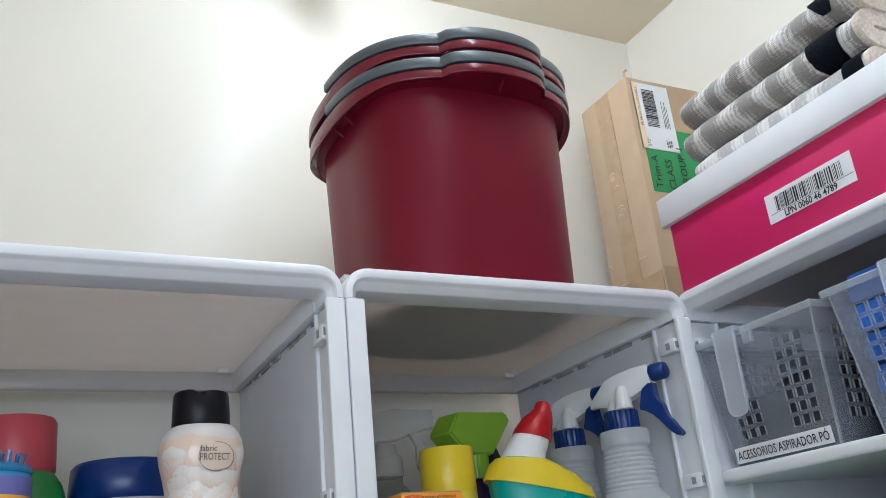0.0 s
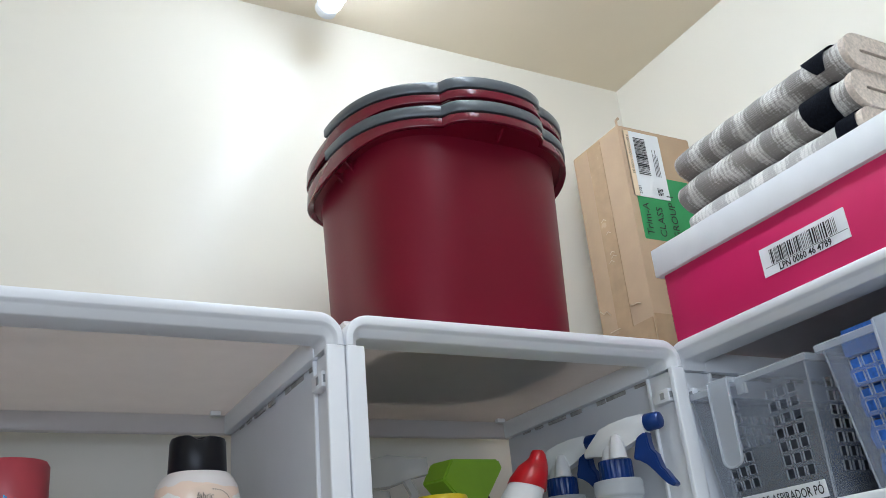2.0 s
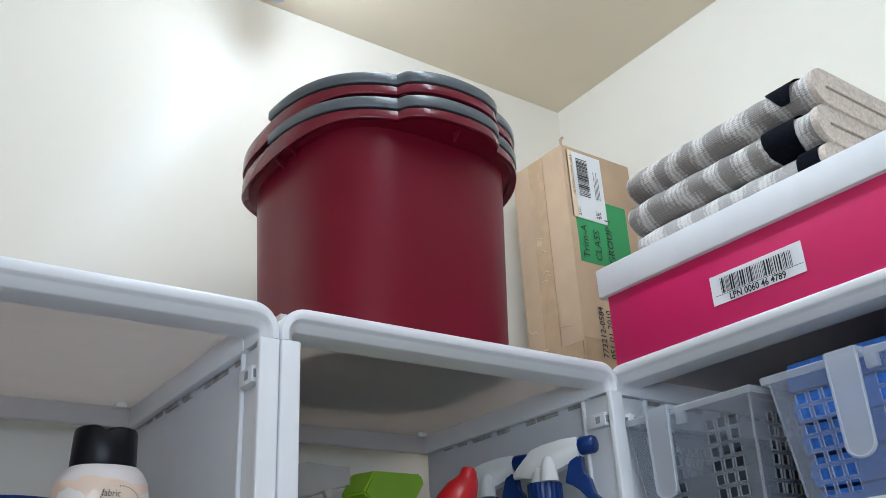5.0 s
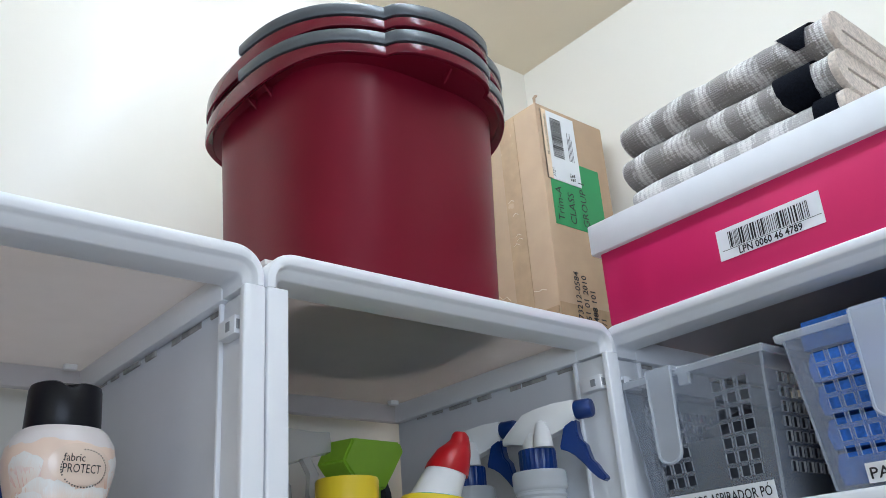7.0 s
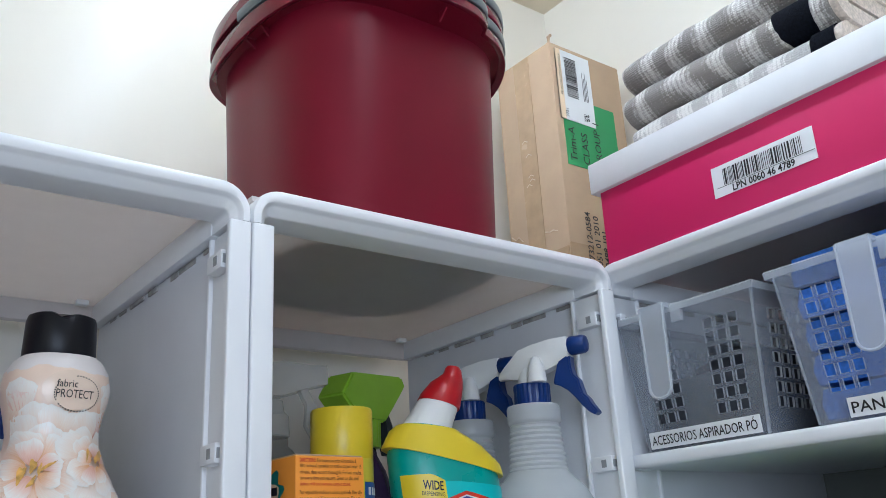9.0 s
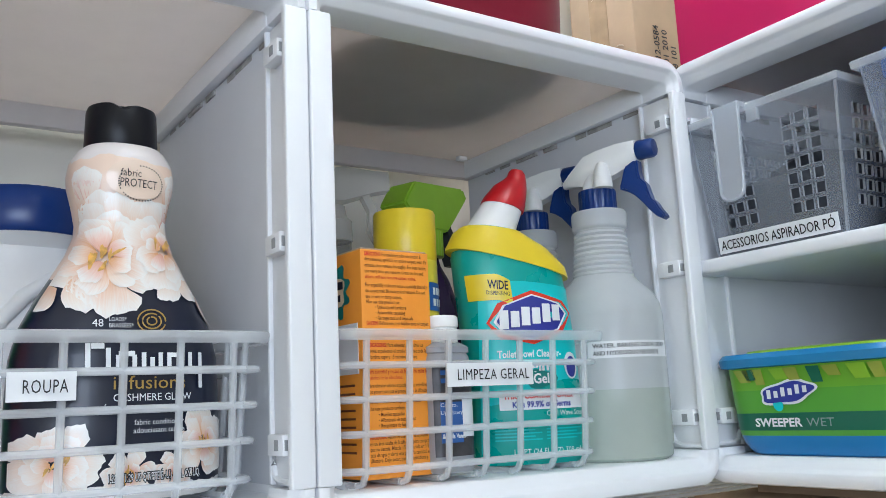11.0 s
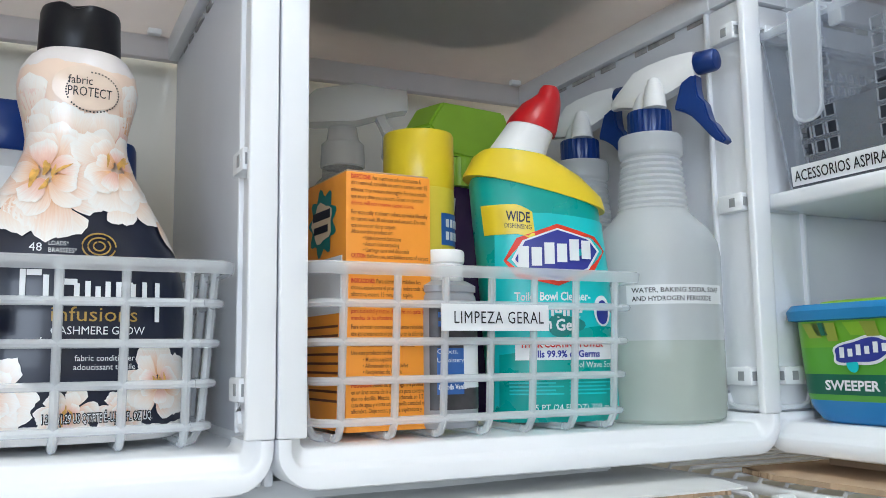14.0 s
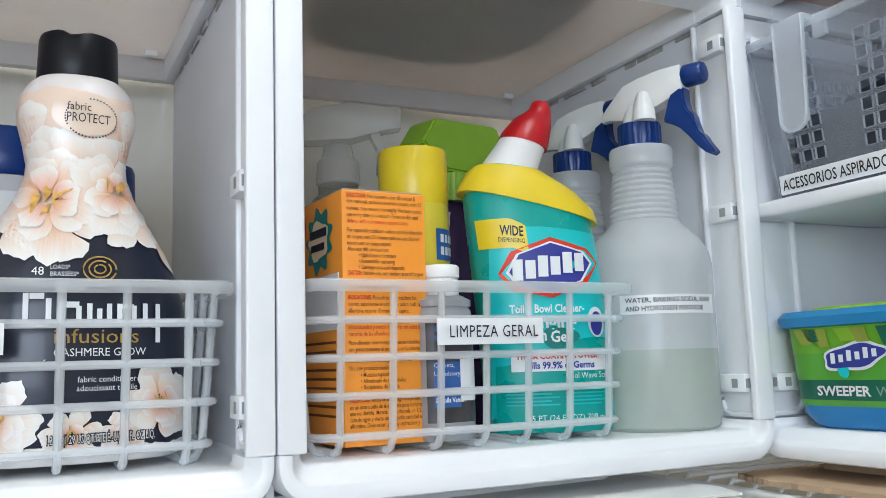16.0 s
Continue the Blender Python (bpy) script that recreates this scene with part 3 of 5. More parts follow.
    for s, x in (("773212-0584", -0.032), ("051 01 2010", -0.016), ("0488 101", 0.0), ("1/1", 0.016)):
        lettering(s, 0.015, Matrix.Translation((x, f - 0.0022, 0.512)) @ pose(0, 0, 0, 90, 0, 0) @ pose(0, 0, 0, 0, 0, 90), BLACK, t, bold=0.0002)
    return tagged(t, "tall taped brown cardboard box with green and white stickers", "box")


tall_box()


# ---------------------------------------------------------------- on top: crimson box with towels
def gift_box():
    t = thing("storage_box", 0.386, 0.010, 1.8775)
    part("body", block(0.002, 0.30, -0.41, -0.002, 0.0, 0.092, 0.0015), PINK, t)
    part("lid", block(-0.004, 0.306, -0.416, 0.006, 0.078, 0.112, 0.0018), PAPER, t, "white card lid")
    lab = part("barcode_label", block(0.0012, 0.003, -0.240, -0.138, 0.022, 0.0515, 0.0), PAPER, t, "white barcode sticker", smooth=False)
    m = pose(0.0008, -0.150, 0.0315, 90, 0, -90)
    barcode(m, 0.079, 0.0155, lab, 8)
    lettering("LPN 0060 46 4789", 0.0092, pose(0.0008, -0.158, 0.0232, 90, 0, -90), BLACK, lab, width=0.062, bold=0.0002)
    bars([(0, 0, 0.097, 0.0005)], pose(0.0008, -0.142, 0.0302, 90, 0, -90), BLACK, lab, "print_line")
    return tagged(t, "crimson cardboard storage box with a white lid", "box")


gift_box()


def towel_material(name, shift, lift=0.0):
    m = mat(name, (0.34, 0.30, 0.27), 0.95, vary=0.5, noise_scale=90, bump=0.9, bump_scale=420)
    nt = m.node_tree
    b = nt.nodes["Principled BSDF"]
    tc = nt.nodes.new("ShaderNodeTexCoord")
    mp = nt.nodes.new("ShaderNodeMapping")
    mp.inputs["Location"].default_value = (0, shift, 0)
    nt.links.new(tc.outputs["Object"], mp.inputs["Vector"])
    wide = nt.nodes.new("ShaderNodeTexWave")
    wide.bands_direction = "Y"
    wide.inputs["Scale"].default_value, wide.inputs["Distortion"].default_value, wide.inputs["Detail"].default_value = 8, 9.0, 5
    fine = nt.nodes.new("ShaderNodeTexWave")
    fine.bands_direction = "Y"
    fine.inputs["Scale"].default_value, fine.inputs["Distortion"].default_value = 55, 6.0
    vor = nt.nodes.new("ShaderNodeTexVoronoi")
    vor.inputs["Scale"].default_value, vor.inputs["Randomness"].default_value = 470, 0.35
    for n in (wide, fine, vor):
        nt.links.new(mp.outputs["Vector"], n.inputs["Vector"])
    mx = nt.nodes.new("ShaderNodeMath")
    mx.operation = "MULTIPLY_ADD"
    mx.inputs[1].default_value = 0.50
    half = nt.nodes.new("ShaderNodeMath")
    half.operation = "MULTIPLY"
    half.inputs[1].default_value = 0.20
    nt.links.new(fine.outputs["Fac"], half.inputs[0])
    nt.links.new(wide.outputs["Fac"], mx.inputs[0])
    nt.links.new(half.outputs[0], mx.inputs[2])
    sub = nt.nodes.new("ShaderNodeMath")
    sub.operation = "SUBTRACT"
    nt.links.new(mx.outputs[0], sub.inputs[0])
    dim = nt.nodes.new("ShaderNodeMath")
    dim.operation = "MULTIPLY"
    dim.inputs[1].default_value = 0.55
    nt.links.new(vor.outputs["Distance"], dim.inputs[0])
    nt.links.new(dim.outputs[0], sub.inputs[1])
    ramp = nt.nodes.new("ShaderNodeValToRGB")
    e = ramp.color_ramp.elements
    e[0].position, e[0].color = -0.0, (0.30 + lift, 0.275 + lift, 0.25 + lift, 1)
    e[1].position, e[1].color = 0.58, (0.86, 0.84, 0.80, 1)
    k = e.new(0.26)
    k.color = (0.62 + lift * 0.9, 0.59 + lift * 0.9, 0.55 + lift * 0.9, 1)
    nt.links.new(sub.outputs[0], ramp.inputs["Fac"])
    nt.links.new(ramp.outputs["Color"], b.inputs["Base Color"])
    bp = nt.nodes["Bump"]
    nt.links.new(vor.outputs["Distance"], bp.inputs["Height"])
    bp.inputs["Distance"].default_value = 0.0018
    return m


PILE_BLACK = mat("black_towel_pile", (0.006, 0.007, 0.011), 0.95, spec=0.08, vary=0.5, noise_scale=400, bump=0.9, bump_scale=700)
PILE_BEIGE = mat("beige_towel_pile", (0.64, 0.55, 0.47), 0.95, vary=0.2, noise_scale=300, bump=0.9, bump_scale=700)


def towel(x, y0, y1, z, h, shift, seed, black0, black1, lift, first, last, taper):
    """Folded in layers, the round fold outwards; runs along y from y0 down to y1."""
    rnd = random.Random(seed)
    t = thing("folded_towel", x, y0, z)
    depth, ny, r = 0.26, 46, h / 2
    sec = []
    for k in range(15):
        a = math.pi / 2 + math.pi * k / 14
        sec.append((r + r * math.cos(a) * 1.25, r + r * math.sin(a)))
    sec = [(depth, h)] + [(depth * 0.6, h), (depth * 0.25, h)] + sec + [(depth * 0.25, 0), (depth, 0), (depth, r * 0.9), (r * 0.9, r * 0.92), (r * 0.8, r), (r * 0.9, r * 1.08), (depth, r * 1.1)]

    def rows(a, b, out=0.0, n=ny):
        loops = []
        for j in range(n + 1):
            y = a + (b - a) * j / n
            e = min(1.0, 0.55 + min(j, 9) * 0.09) if a == 0 and out == 0 else 1.0
            w = 0.0022 * noise.noise(Vector((y * 30, seed, 0)))
            loops.append([(px + w - out * (px < 0.03) + (1 - e) * 0.006, y, r + (pz - r) * (0.80 + 0.20 * e) + 0.0011 * noise.noise(Vector((y * 60, px * 40, seed + pz * 60))) * (0 if pz <= 0 else 1)
                          + out * (1 if pz > r else 0)) for px, pz in sec])
        return rings(loops)
    L = y1 - y0
    part("cloth", rows(0, L), towel_material("grey_towel_pile", shift, lift), t)
    grid = []
    for k in range(first, last + 1):
        px, pz = sec[k]
        f = (k - first) / (last - first)
        a = black0 - y0 - taper * f ** 2 + 0.0018 * noise.noise(Vector((k * 0.9, seed, 5)))
        b = black1 - y0 + taper * 0.25 * f ** 3 + 0.0010 * noise.noise(Vector((k * 0.9, seed, 9)))
        grid.append([(px - 0.0016 if px < 0.03 else px, a + (b - a) * j / 10, pz + (0.0018 if pz > r else -0.0004 if pz < r * 0.4 else 0) + 0.0006 * noise.noise(Vector((k, j, seed)))) for j in range(11)])
    part("black_patch", rings(grid, False, False, closed=False), PILE_BLACK, t, "black woven patch")
    part("end_border", rows(L + 0.001, L - 0.006, 0.0008, 3), PILE_BEIGE, t, "beige cut end")
    return tagged(t, "folded grey terry towel with black woven bands", "towel", "stacked towels")


towel(0.402, -0.034, -0.262, 1.9898, 0.028, 0.00, 1, -0.240, -0.261, 0.24, 1, 16, -0.004)
towel(0.399, -0.030, -0.265, 2.0182, 0.039, 0.05, 2, -0.208, -0.248, 0.0, 1, 16, 0.010)
towel(0.402, -0.032, -0.268, 2.0576, 0.040, 0.13, 3, -0.214, -0.253, 0.0, 1, 12, 0.024)


# ---------------------------------------------------------------- in the cubes: open-work baskets
FLOORZ = 1.5108


def basket(x0, x1, y0, y1, label, text, text_x0, text_x1, uprights):
    """White plastic basket of crossing bars; x0..x1 at its rim, the front at y0."""
    t = thing("basket", 0, 0, FLOORZ)
    h, lean = 0.1100, 0.008
    levels = [0.0130, 0.0380, 0.0615, 0.0850]

    def corner_ring(z, bulge=0.0, r=0.012, n=5):
        k = lean * (1 - z / h)
        ax, bx, ay, by = x0 + k - bulge, x1 - k + bulge, y0 + k - bulge, y1 - k + bulge
        out = []
        for cx, cy, s in ((bx - r, ay + r, -90), (bx - r, by - r, 0), (ax + r, by - r, 90), (ax + r, ay + r, 180)):
            for j in range(n + 1):
                a = math.radians(s + 90 * j / n)
                out.append((cx + r * math.cos(a), cy + r * math.sin(a), z))
        return out
    sec = ((0.0, h - 0.007), (0.0045, h - 0.008), (0.0052, h - 0.006), (0.0052, h - 0.001), (0.004, h), (-0.001, h), (-0.001, h - 0.004))
    part("rim", rings([corner_ring(z, b) for b, z in sec], False, False), BASKET, t)
    for zz in levels:
        ring = corner_ring(zz)
        part("bar", rod(ring + ring[:1], 0.0026, 8), BASKET, t)
    half = h * 0.985
    for x in uprights:
        part("upright", rod([(x, y0 + lean + 0.010, 0.003), (x, y0 + lean + 0.004, 0.0045), (x, y0 + lean - 0.0005, 0.011), (x, y0, half)], 0.0026, 8), BASKET, t)
    n = max(3, int((y1 - y0) / 0.036))
    for k in range(1, n):
        y = y0 + (y1 - y0) * k / n
        for x, s in ((x0, 1), (x1, -1)):
            part("upright", rod([(x + s * (lean + 0.012), y, 0.001), (x + s * (lean + 0.004), y, 0.0035), (x + s * lean, y, 0.011), (x, y, half)], 0.0027, 8), BASKET, t)
    for x in uprights:
        part("upright", rod([(x, y1 - lean, 0.004), (x, y1, half)], 0.0027, 6), BASKET, t)
        part("base_bar", rod([(x, y0 + lean + 0.013, 0.0028), (x, y1 - lean, 0.0028)], 0.0026, 6), BASKET, t)
    lab = part("label", block(text_x0, text_x1, y0 - 0.0058, y0 - 0.0046, 0.0680, 0.0850, 0.0), PAPER, t, "white printed tape label", smooth=False)
    lettering(text, 0.0112, pose(text_x0 + 0.0085, y0 - 0.0066, 0.0727, 90, 0, 0), BLACK, lab, width=text_x1 - text_x0 - 0.013, spacing=1.1)
    return tagged(t, label, "basket", "open-work baskets")


basket(0.0165, 0.256, 0.008, 0.30, "white open-work plastic basket labelled for general cleaning", "LIMPEZA GERAL", 0.0985, 0.1775, [0.0365, 0.0715, 0.105, 0.1385, 0.171, 0.2045, 0.2375])
basket(-0.335, -0.029, 0.030, 0.32, "white open-work plastic basket labelled for laundry", "ROUPA", -0.187, -0.1495, [-0.331 + 0.035 * k for k in range(1, 9)])


# ---------------------------------------------------------------- spray bottles with blue triggers
def spray_bottle(x, y, turn, label, fill, text):
    t = thing("spray_bottle", x, y, FLOORZ, turn)
    prof = [(0.045, 0.0), (0.0492, 0.003), (0.0505, 0.010), (0.0500, 0.013), (0.0508, 0.016), (0.0508, fill)]
    part("filled_body", lathe(prof, 56, True, False), LIQUID, t, "cloudy liquid behind milky plastic")
    up = [(0.0508, fill), (0.0508, 0.128), (0.0490, 0.139), (0.0430, 0.150), (0.0350, 0.158), (0.0300, 0.163)]
    for k in range(9):
        z = 0.166 + 0.0048 * k
        r = 0.0272 - 0.00046 * k
        up += [(r + 0.0007, z), (r + 0.0012, z + 0.0014), (r - 0.0004, z + 0.0038)]
    up += [(0.0235, 0.2100), (0.0255, 0.2115), (0.0260, 0.2135), (0.0260, 0.2255), (0.0248, 0.2280), (0.016, 0.2290)]
    part("body", lathe(up, 56, False, True), BOTTLE, t)
    r = 0.0514

    def bend(u, v):
        a = u / r
        return (r * math.sin(a), -r * math.cos(a), v)
    u0 = -0.078
    part("label", patch(u0, u0 + 0.084, 0.0890, 0.1035, bend, 20, 2), PAPER, t, "white printed tape label")
    r = 0.0517
    for k, line in enumerate(text):
        lettering(line, 0.0052, None, BLACK, t, width=(0.074, 0.064)[k], bold=0.00006, bend=lambda u, v, k=k: bend(u0 + 0.004 + u, 0.0978 - 0.0064 * k + v))
    cap = []
    for z, q in ((0.2288, 0.0), (0.2294, 1.0), (0.2470, 1.0), (0.2488, 0.3)):
        cap.append([((0.0172 + (0.0008 if k % 3 == 0 else 0) * q) * math.cos(2 * math.pi * k / 72), (0.0172 + (0.0008 if k % 3 == 0 else 0) * q) * math.sin(2 * math.pi * k / 72), z) for k in range(72)])
    part("cap", rings(cap), BLUE, t, "ribbed navy cap")
    # the head points to -y in its own space
    head = part("trigger_head", rings([[(px * w, y0, z0 + pz * hh) for px, pz in ((-0.6, -1), (0.6, -1), (1, -0.55), (1.05, 0.2), (0.85, 0.92), (0.3, 1.0), (-0.3, 1.0), (-0.85, 0.92), (-1.05, 0.2), (-1, -0.55))]
                                       for y0, z0, w, hh in ((0.033, 0.2600, 0.004, 0.003), (0.026, 0.2630, 0.0075, 0.0055), (0.008, 0.2690, 0.0100, 0.0150), (-0.006, 0.2715, 0.0105, 0.0160), (-0.026, 0.2760, 0.0100, 0.0140), (-0.042, 0.2795, 0.0088, 0.0105), (-0.044, 0.280, 0.0084, 0.0095))]), WHITE, t, "white sprayer head")
    part("stem", lathe([(0.0140, 0.2480), (0.0120, 0.258), (0.0095, 0.268)], 24, cy=0.0), WHITE, head)
    part("spout_tip", lathe([(0.0095, 0.2482), (0.0090, 0.256), (0.0072, 0.265), (0.0045, 0.2720), (0.0015, 0.2735)], 20, cx=-0.012, cy=-0.012), WHITE, head)
    noz = []
    for yy, rr in ((-0.0435, 0.0080), (-0.0455, 0.0094), (-0.0585, 0.0090), (-0.0608, 0.0078), (-0.0614, 0.0050), (-0.0616, 0.0020)):
        noz.append([(rr * math.cos(2 * math.pi * k / 20) * (1.06 if k % 5 == 0 else 1), yy - 0.0, 0.2805 + rr * math.sin(2 * math.pi * k / 20)) for k in range(20)])
    part("nozzle", rings(noz), BLUE, head, "navy nozzle")
    side = [(-0.0345, 0.2745), (-0.0450, 0.2700), (-0.0452, 0.2600), (-0.0466, 0.2525), (-0.0515, 0.2468), (-0.0530, 0.2400), (-0.0552, 0.2325), (-0.0592, 0.2285), (-0.0622, 0.2225), (-0.0668, 0.2160),
            (-0.0672, 0.2138), (-0.0640, 0.2120), (-0.0590, 0.2150), (-0.0530, 0.2215), (-0.0470, 0.2295), (-0.0400, 0.2375), (-0.0330, 0.2425), (-0.0262, 0.2455), (-0.0262, 0.2485), (-0.0300, 0.2600)]
    bm = sheet([(-0.0062, y, z) for y, z in side], 0.0124, (1, 0, 0))
    bmesh.ops.bevel(bm, geom=[e for e in bm.edges if abs(e.verts[0].co.x - e.verts[1].co.x) < 1e-6], offset=0.0014, segments=2, affect="EDGES")
    part("trigger", bm, BLUE, head, "navy trigger")
    return tagged(t, label, "spray bottle", "refilled spray bottles")


spray_bottle(0.3210, 0.066, 22, "milky spray bottle with blue trigger, half full, taped label", 0.062, ("WATER, BAKING SODA, SOAP", "AND HYDROGEN PEROXIDE"))
spray_bottle(0.3240, 0.170, 18, "milky spray bottle with blue trigger behind the other", 0.054, ("BORAX", "AND SOAP"))


# ---------------------------------------------------------------- toilet cleaner bottle with a bent neck
def bowl_cleaner():
    t = thing("cleaner_bottle", 0.212, 0.068, FLOORZ + 0.0045, -17)
    secs = [(-0.041, 0.000, 0.061, 0.000, 0.026), (-0.043, 0.008, 0.0615, 0.008, 0.029), (-0.045, 0.0425, 0.060, 0.0405, 0.030), (-0.049, 0.0995, 0.057, 0.0975, 0.030),
            (-0.053, 0.1415, 0.052, 0.1375, 0.030), (-0.0560, 0.1755, 0.050, 0.1535, 0.029), (-0.054, 0.1835, 0.049, 0.1635, 0.028), (-0.047, 0.1975, 0.029, 0.1815, 0.024), (-0.042, 0.2015, 0.006, 0.1955, 0.0215)]

    def ring(xl, zl, xr, zr, ht, grow=0.0, n=48, p=2.5):
        out = []
        for k in range(n):
            a = 2 * math.pi * k / n
            c, s = math.cos(a), math.sin(a)
            f = 0.5 + 0.5 * math.copysign(abs(c) ** (2 / p), c) * (1 + grow / 0.05)
            out.append((xl + (xr - xl) * f, (ht + grow) * math.copysign(abs(s) ** (2 / p), s), zl + (zr - zl) * f))
        return out
    secs = [(a * 0.93, b, c * 0.93, d, e) for a, b, c, d, e in secs]
    part("body", rings([ring(*s) for s in secs]), TEAL, t)
    part("yellow_band", rings([ring(*s, grow=0.0012) for s in ((-0.0556, 0.1810, 0.050, 0.1545, 0.0288), (-0.0552, 0.1835, 0.050, 0.1570, 0.0286), (-0.0535, 0.1865, 0.048, 0.1645, 0.028), (-0.0485, 0.1965, 0.033, 0.180, 0.0245), (-0.043, 0.2010, 0.010, 0.1945, 0.0222))]), YELLOW, t, "yellow shoulder band")
    part("neck", rings([ring(*s, p=2.0) for s in ((-0.039, 0.2005, 0.006, 0.1945, 0.0205), (-0.033, 0.2085, 0.0080, 0.2015, 0.0195), (-0.0210, 0.2250, 0.0135, 0.2150, 0.0172))]), WHITE, t, "white collar")
    part("cap", rings([ring(*s, p=2.0) for s in ((-0.0225, 0.2245, 0.0148, 0.2135, 0.0182), (-0.0200, 0.2290, 0.0165, 0.2180, 0.0178), (-0.0100, 0.2400, 0.0195, 0.2320, 0.0140), (-0.0025, 0.2445, 0.0203, 0.2375, 0.0100), (0.0025, 0.2480, 0.0205, 0.2420, 0.0080), (0.0050, 0.2530, 0.0198, 0.2495, 0.0068), (0.0070, 0.2550, 0.0180, 0.2535, 0.0040))]), REDCAP, t, "red twist cap")

    def bend(u, v, e=0.0009):
        f = 0.0
        for a, b in zip(secs, secs[1:]):
            if a[1] <= v <= b[1] or b is secs[-1]:
                f = min(1, max(0, (v - a[1]) / (b[1] - a[1] + 1e-9)))
                xl, xr, ht = (a[i] + (b[i] - a[i]) * f for i in (0, 2, 4))
                break
        c = min(0.97, abs((u - (xl + xr) / 2) / ((xr - xl) / 2)))
        mid, wide = (xl + xr) / 2, (xr - xl) / 2
        return (mid + math.copysign(min(abs(u - mid), 0.97 * wide), u - mid), -ht * (1 - c ** 2.5) ** (1 / 2.5) - e, v)
    part("light_print", patch(-0.0385, 0.054, 0.006, 0.150, lambda u, v: bend(u, min(v, 0.150 - 0.10 * max(0, u - 0.0)), 0.0006), 24, 24), TEALL, t, "pale teal printed label")
    part("deep_print", patch(-0.036, 0.055, 0.006, 0.058, lambda u, v: bend(u, v + 0.010 * math.sin(u * 40) * (v > 0.03), 0.0010), 20, 8), TEAL, t)
    part("yellow_flash", patch(-0.0460, -0.0110, 0.1345, 0.1565, lambda u, v: bend(u - 0.10 * (v - 0.145), v - 3.2 * max(0.0, u + 0.024) ** 1.45, 0.0013), 14, 6), YELLOW, t, "yellow printed flash")
    lettering("WIDE", 0.0105, None, NAVY, t, width=0.017, bold=0.0002, bend=lambda u, v: bend(-0.031 + u, 0.1445 + v - 0.1 * u, 0.0017))
    lettering("DISPENSING", 0.0048, None, NAVY, t, width=0.019, bend=lambda u, v: bend(-0.032 + u, 0.1395 + v - 0.1 * u, 0.0017))
    for name, k, m, e in (("logo_red", 1.0, LOGOR, 0.0014), ("logo_white", 0.86, PAPER, 0.0017), ("logo_blue", 0.80, LOGOB, 0.0020)):
        hexa = [(-0.039, -0.004), (-0.030, 0.012), (0.0, 0.0225), (0.030, 0.014), (0.039, 0.004), (0.028, -0.012), (0.0, -0.0225), (-0.030, -0.016)]
        bm = bmesh.new()
        c = bm.verts.new(bend(0.006, 0.1195, e))
        out = []
        for a, b in zip(hexa, hexa[1:] + hexa[:1]):
            for j in range(4):
                out.append(bm.verts.new(bend(0.006 + k * (a[0] + (b[0] - a[0]) * j / 4), 0.1195 + k * (a[1] + (b[1] - a[1]) * j / 4), e)))
        for a, b in zip(out, out[1:] + out[:1]):
            bm.faces.new((c, a, b))
        part(name, bm, m, t, smooth=False)
    bars([(-0.023 + 0.0094 * k, 0.1100 + 0.0013 * k, 0.0075, 0.0155 - 0.002 * (k % 2)) for k in range(6)], None, PAPER, t, "logo_bar", bend=lambda u, v: bend(u, v, 0.0024))
    e3 = 0.0018
    lettering("Toilet Bowl Cleaner-", 0.0085, None, PAPER, t, width=0.056, bold=0.0002, bend=lambda u, v: bend(-0.026 + u, 0.0865 + v, e3))
    lettering("Clinging", 0.0120, None, PAPER, t, width=0.044, bold=0.0004, bend=lambda u, v: bend(-0.020 + u, 0.0755 + v, e3))
    lettering("Bleach", 0.0110, None, PAPER, t, width=0.026, bold=0.0004, bend=lambda u, v: bend(-0.026 + u, 0.0665 + v, e3))
    part("gel_drop", blob(0.010, 0.0685, 0.013, 0.008, lambda u, v: bend(u, v, 0.0014), lobes=3, seed=4), TEALD, t, "deep teal printed drop")
    lettering("Gel", 0.0115, None, PAPER, t, width=0.014, bold=0.0003, bend=lambda u, v: bend(0.003 + u, 0.0650 + v, e3 + 0.0003))
    part("bottle_icon", blob(0.040, 0.079, 0.0075, 0.011, lambda u, v: bend(u, v, 0.0014), seed=5, wob=0.1), PAPER, t, "white printed icon")
    part("icon_core", blob(0.040, 0.078, 0.0055, 0.0085, lambda u, v: bend(u, v, 0.0018), seed=6, wob=0.1), LOGOB, t)
    part("white_stripe", patch(-0.026, 0.054, 0.044, 0.0585, lambda u, v: bend(u, v, 0.0016), 16, 2), PAPER, t, "white printed stripe")
    lettering("THICK COATING POWER", 0.0060, None, REDINK, t, width=0.062, bold=0.0002, bend=lambda u, v: bend(-0.023 + u, 0.0530 + v, 0.0021))
    lettering("Kills 99.9% of Germs", 0.0068, None, LOGOB, t, width=0.052, bold=0.0002, bend=lambda u, v: bend(-0.016 + u, 0.0460 + v, 0.0021))
    lettering("Cool Wave Scent", 0.0062, None, PAPER, t, width=0.038, bend=lambda u, v: bend(0.013 + u, 0.0385 + v, 0.0016))
    bars([(-0.030 + 0.042 * (k % 2), 0.030 - 0.0026 * (k // 2), 0.038 - 0.006 * ((k * 3) % 4) / 2, 0.0011) for k in range(10)], None, TEALL, t, bend=lambda u, v: bend(u, v, 0.0016))
    lettering("1.5 PT (24 FL OZ) 709 mL", 0.0062, None, PAPER, t, width=0.062, bend=lambda u, v: bend(-0.016 + u, 0.0085 + v, 0.0016))
    return tagged(t, "teal toilet cleaner bottle with yellow shoulder and red cap", "bottle")


bowl_cleaner()


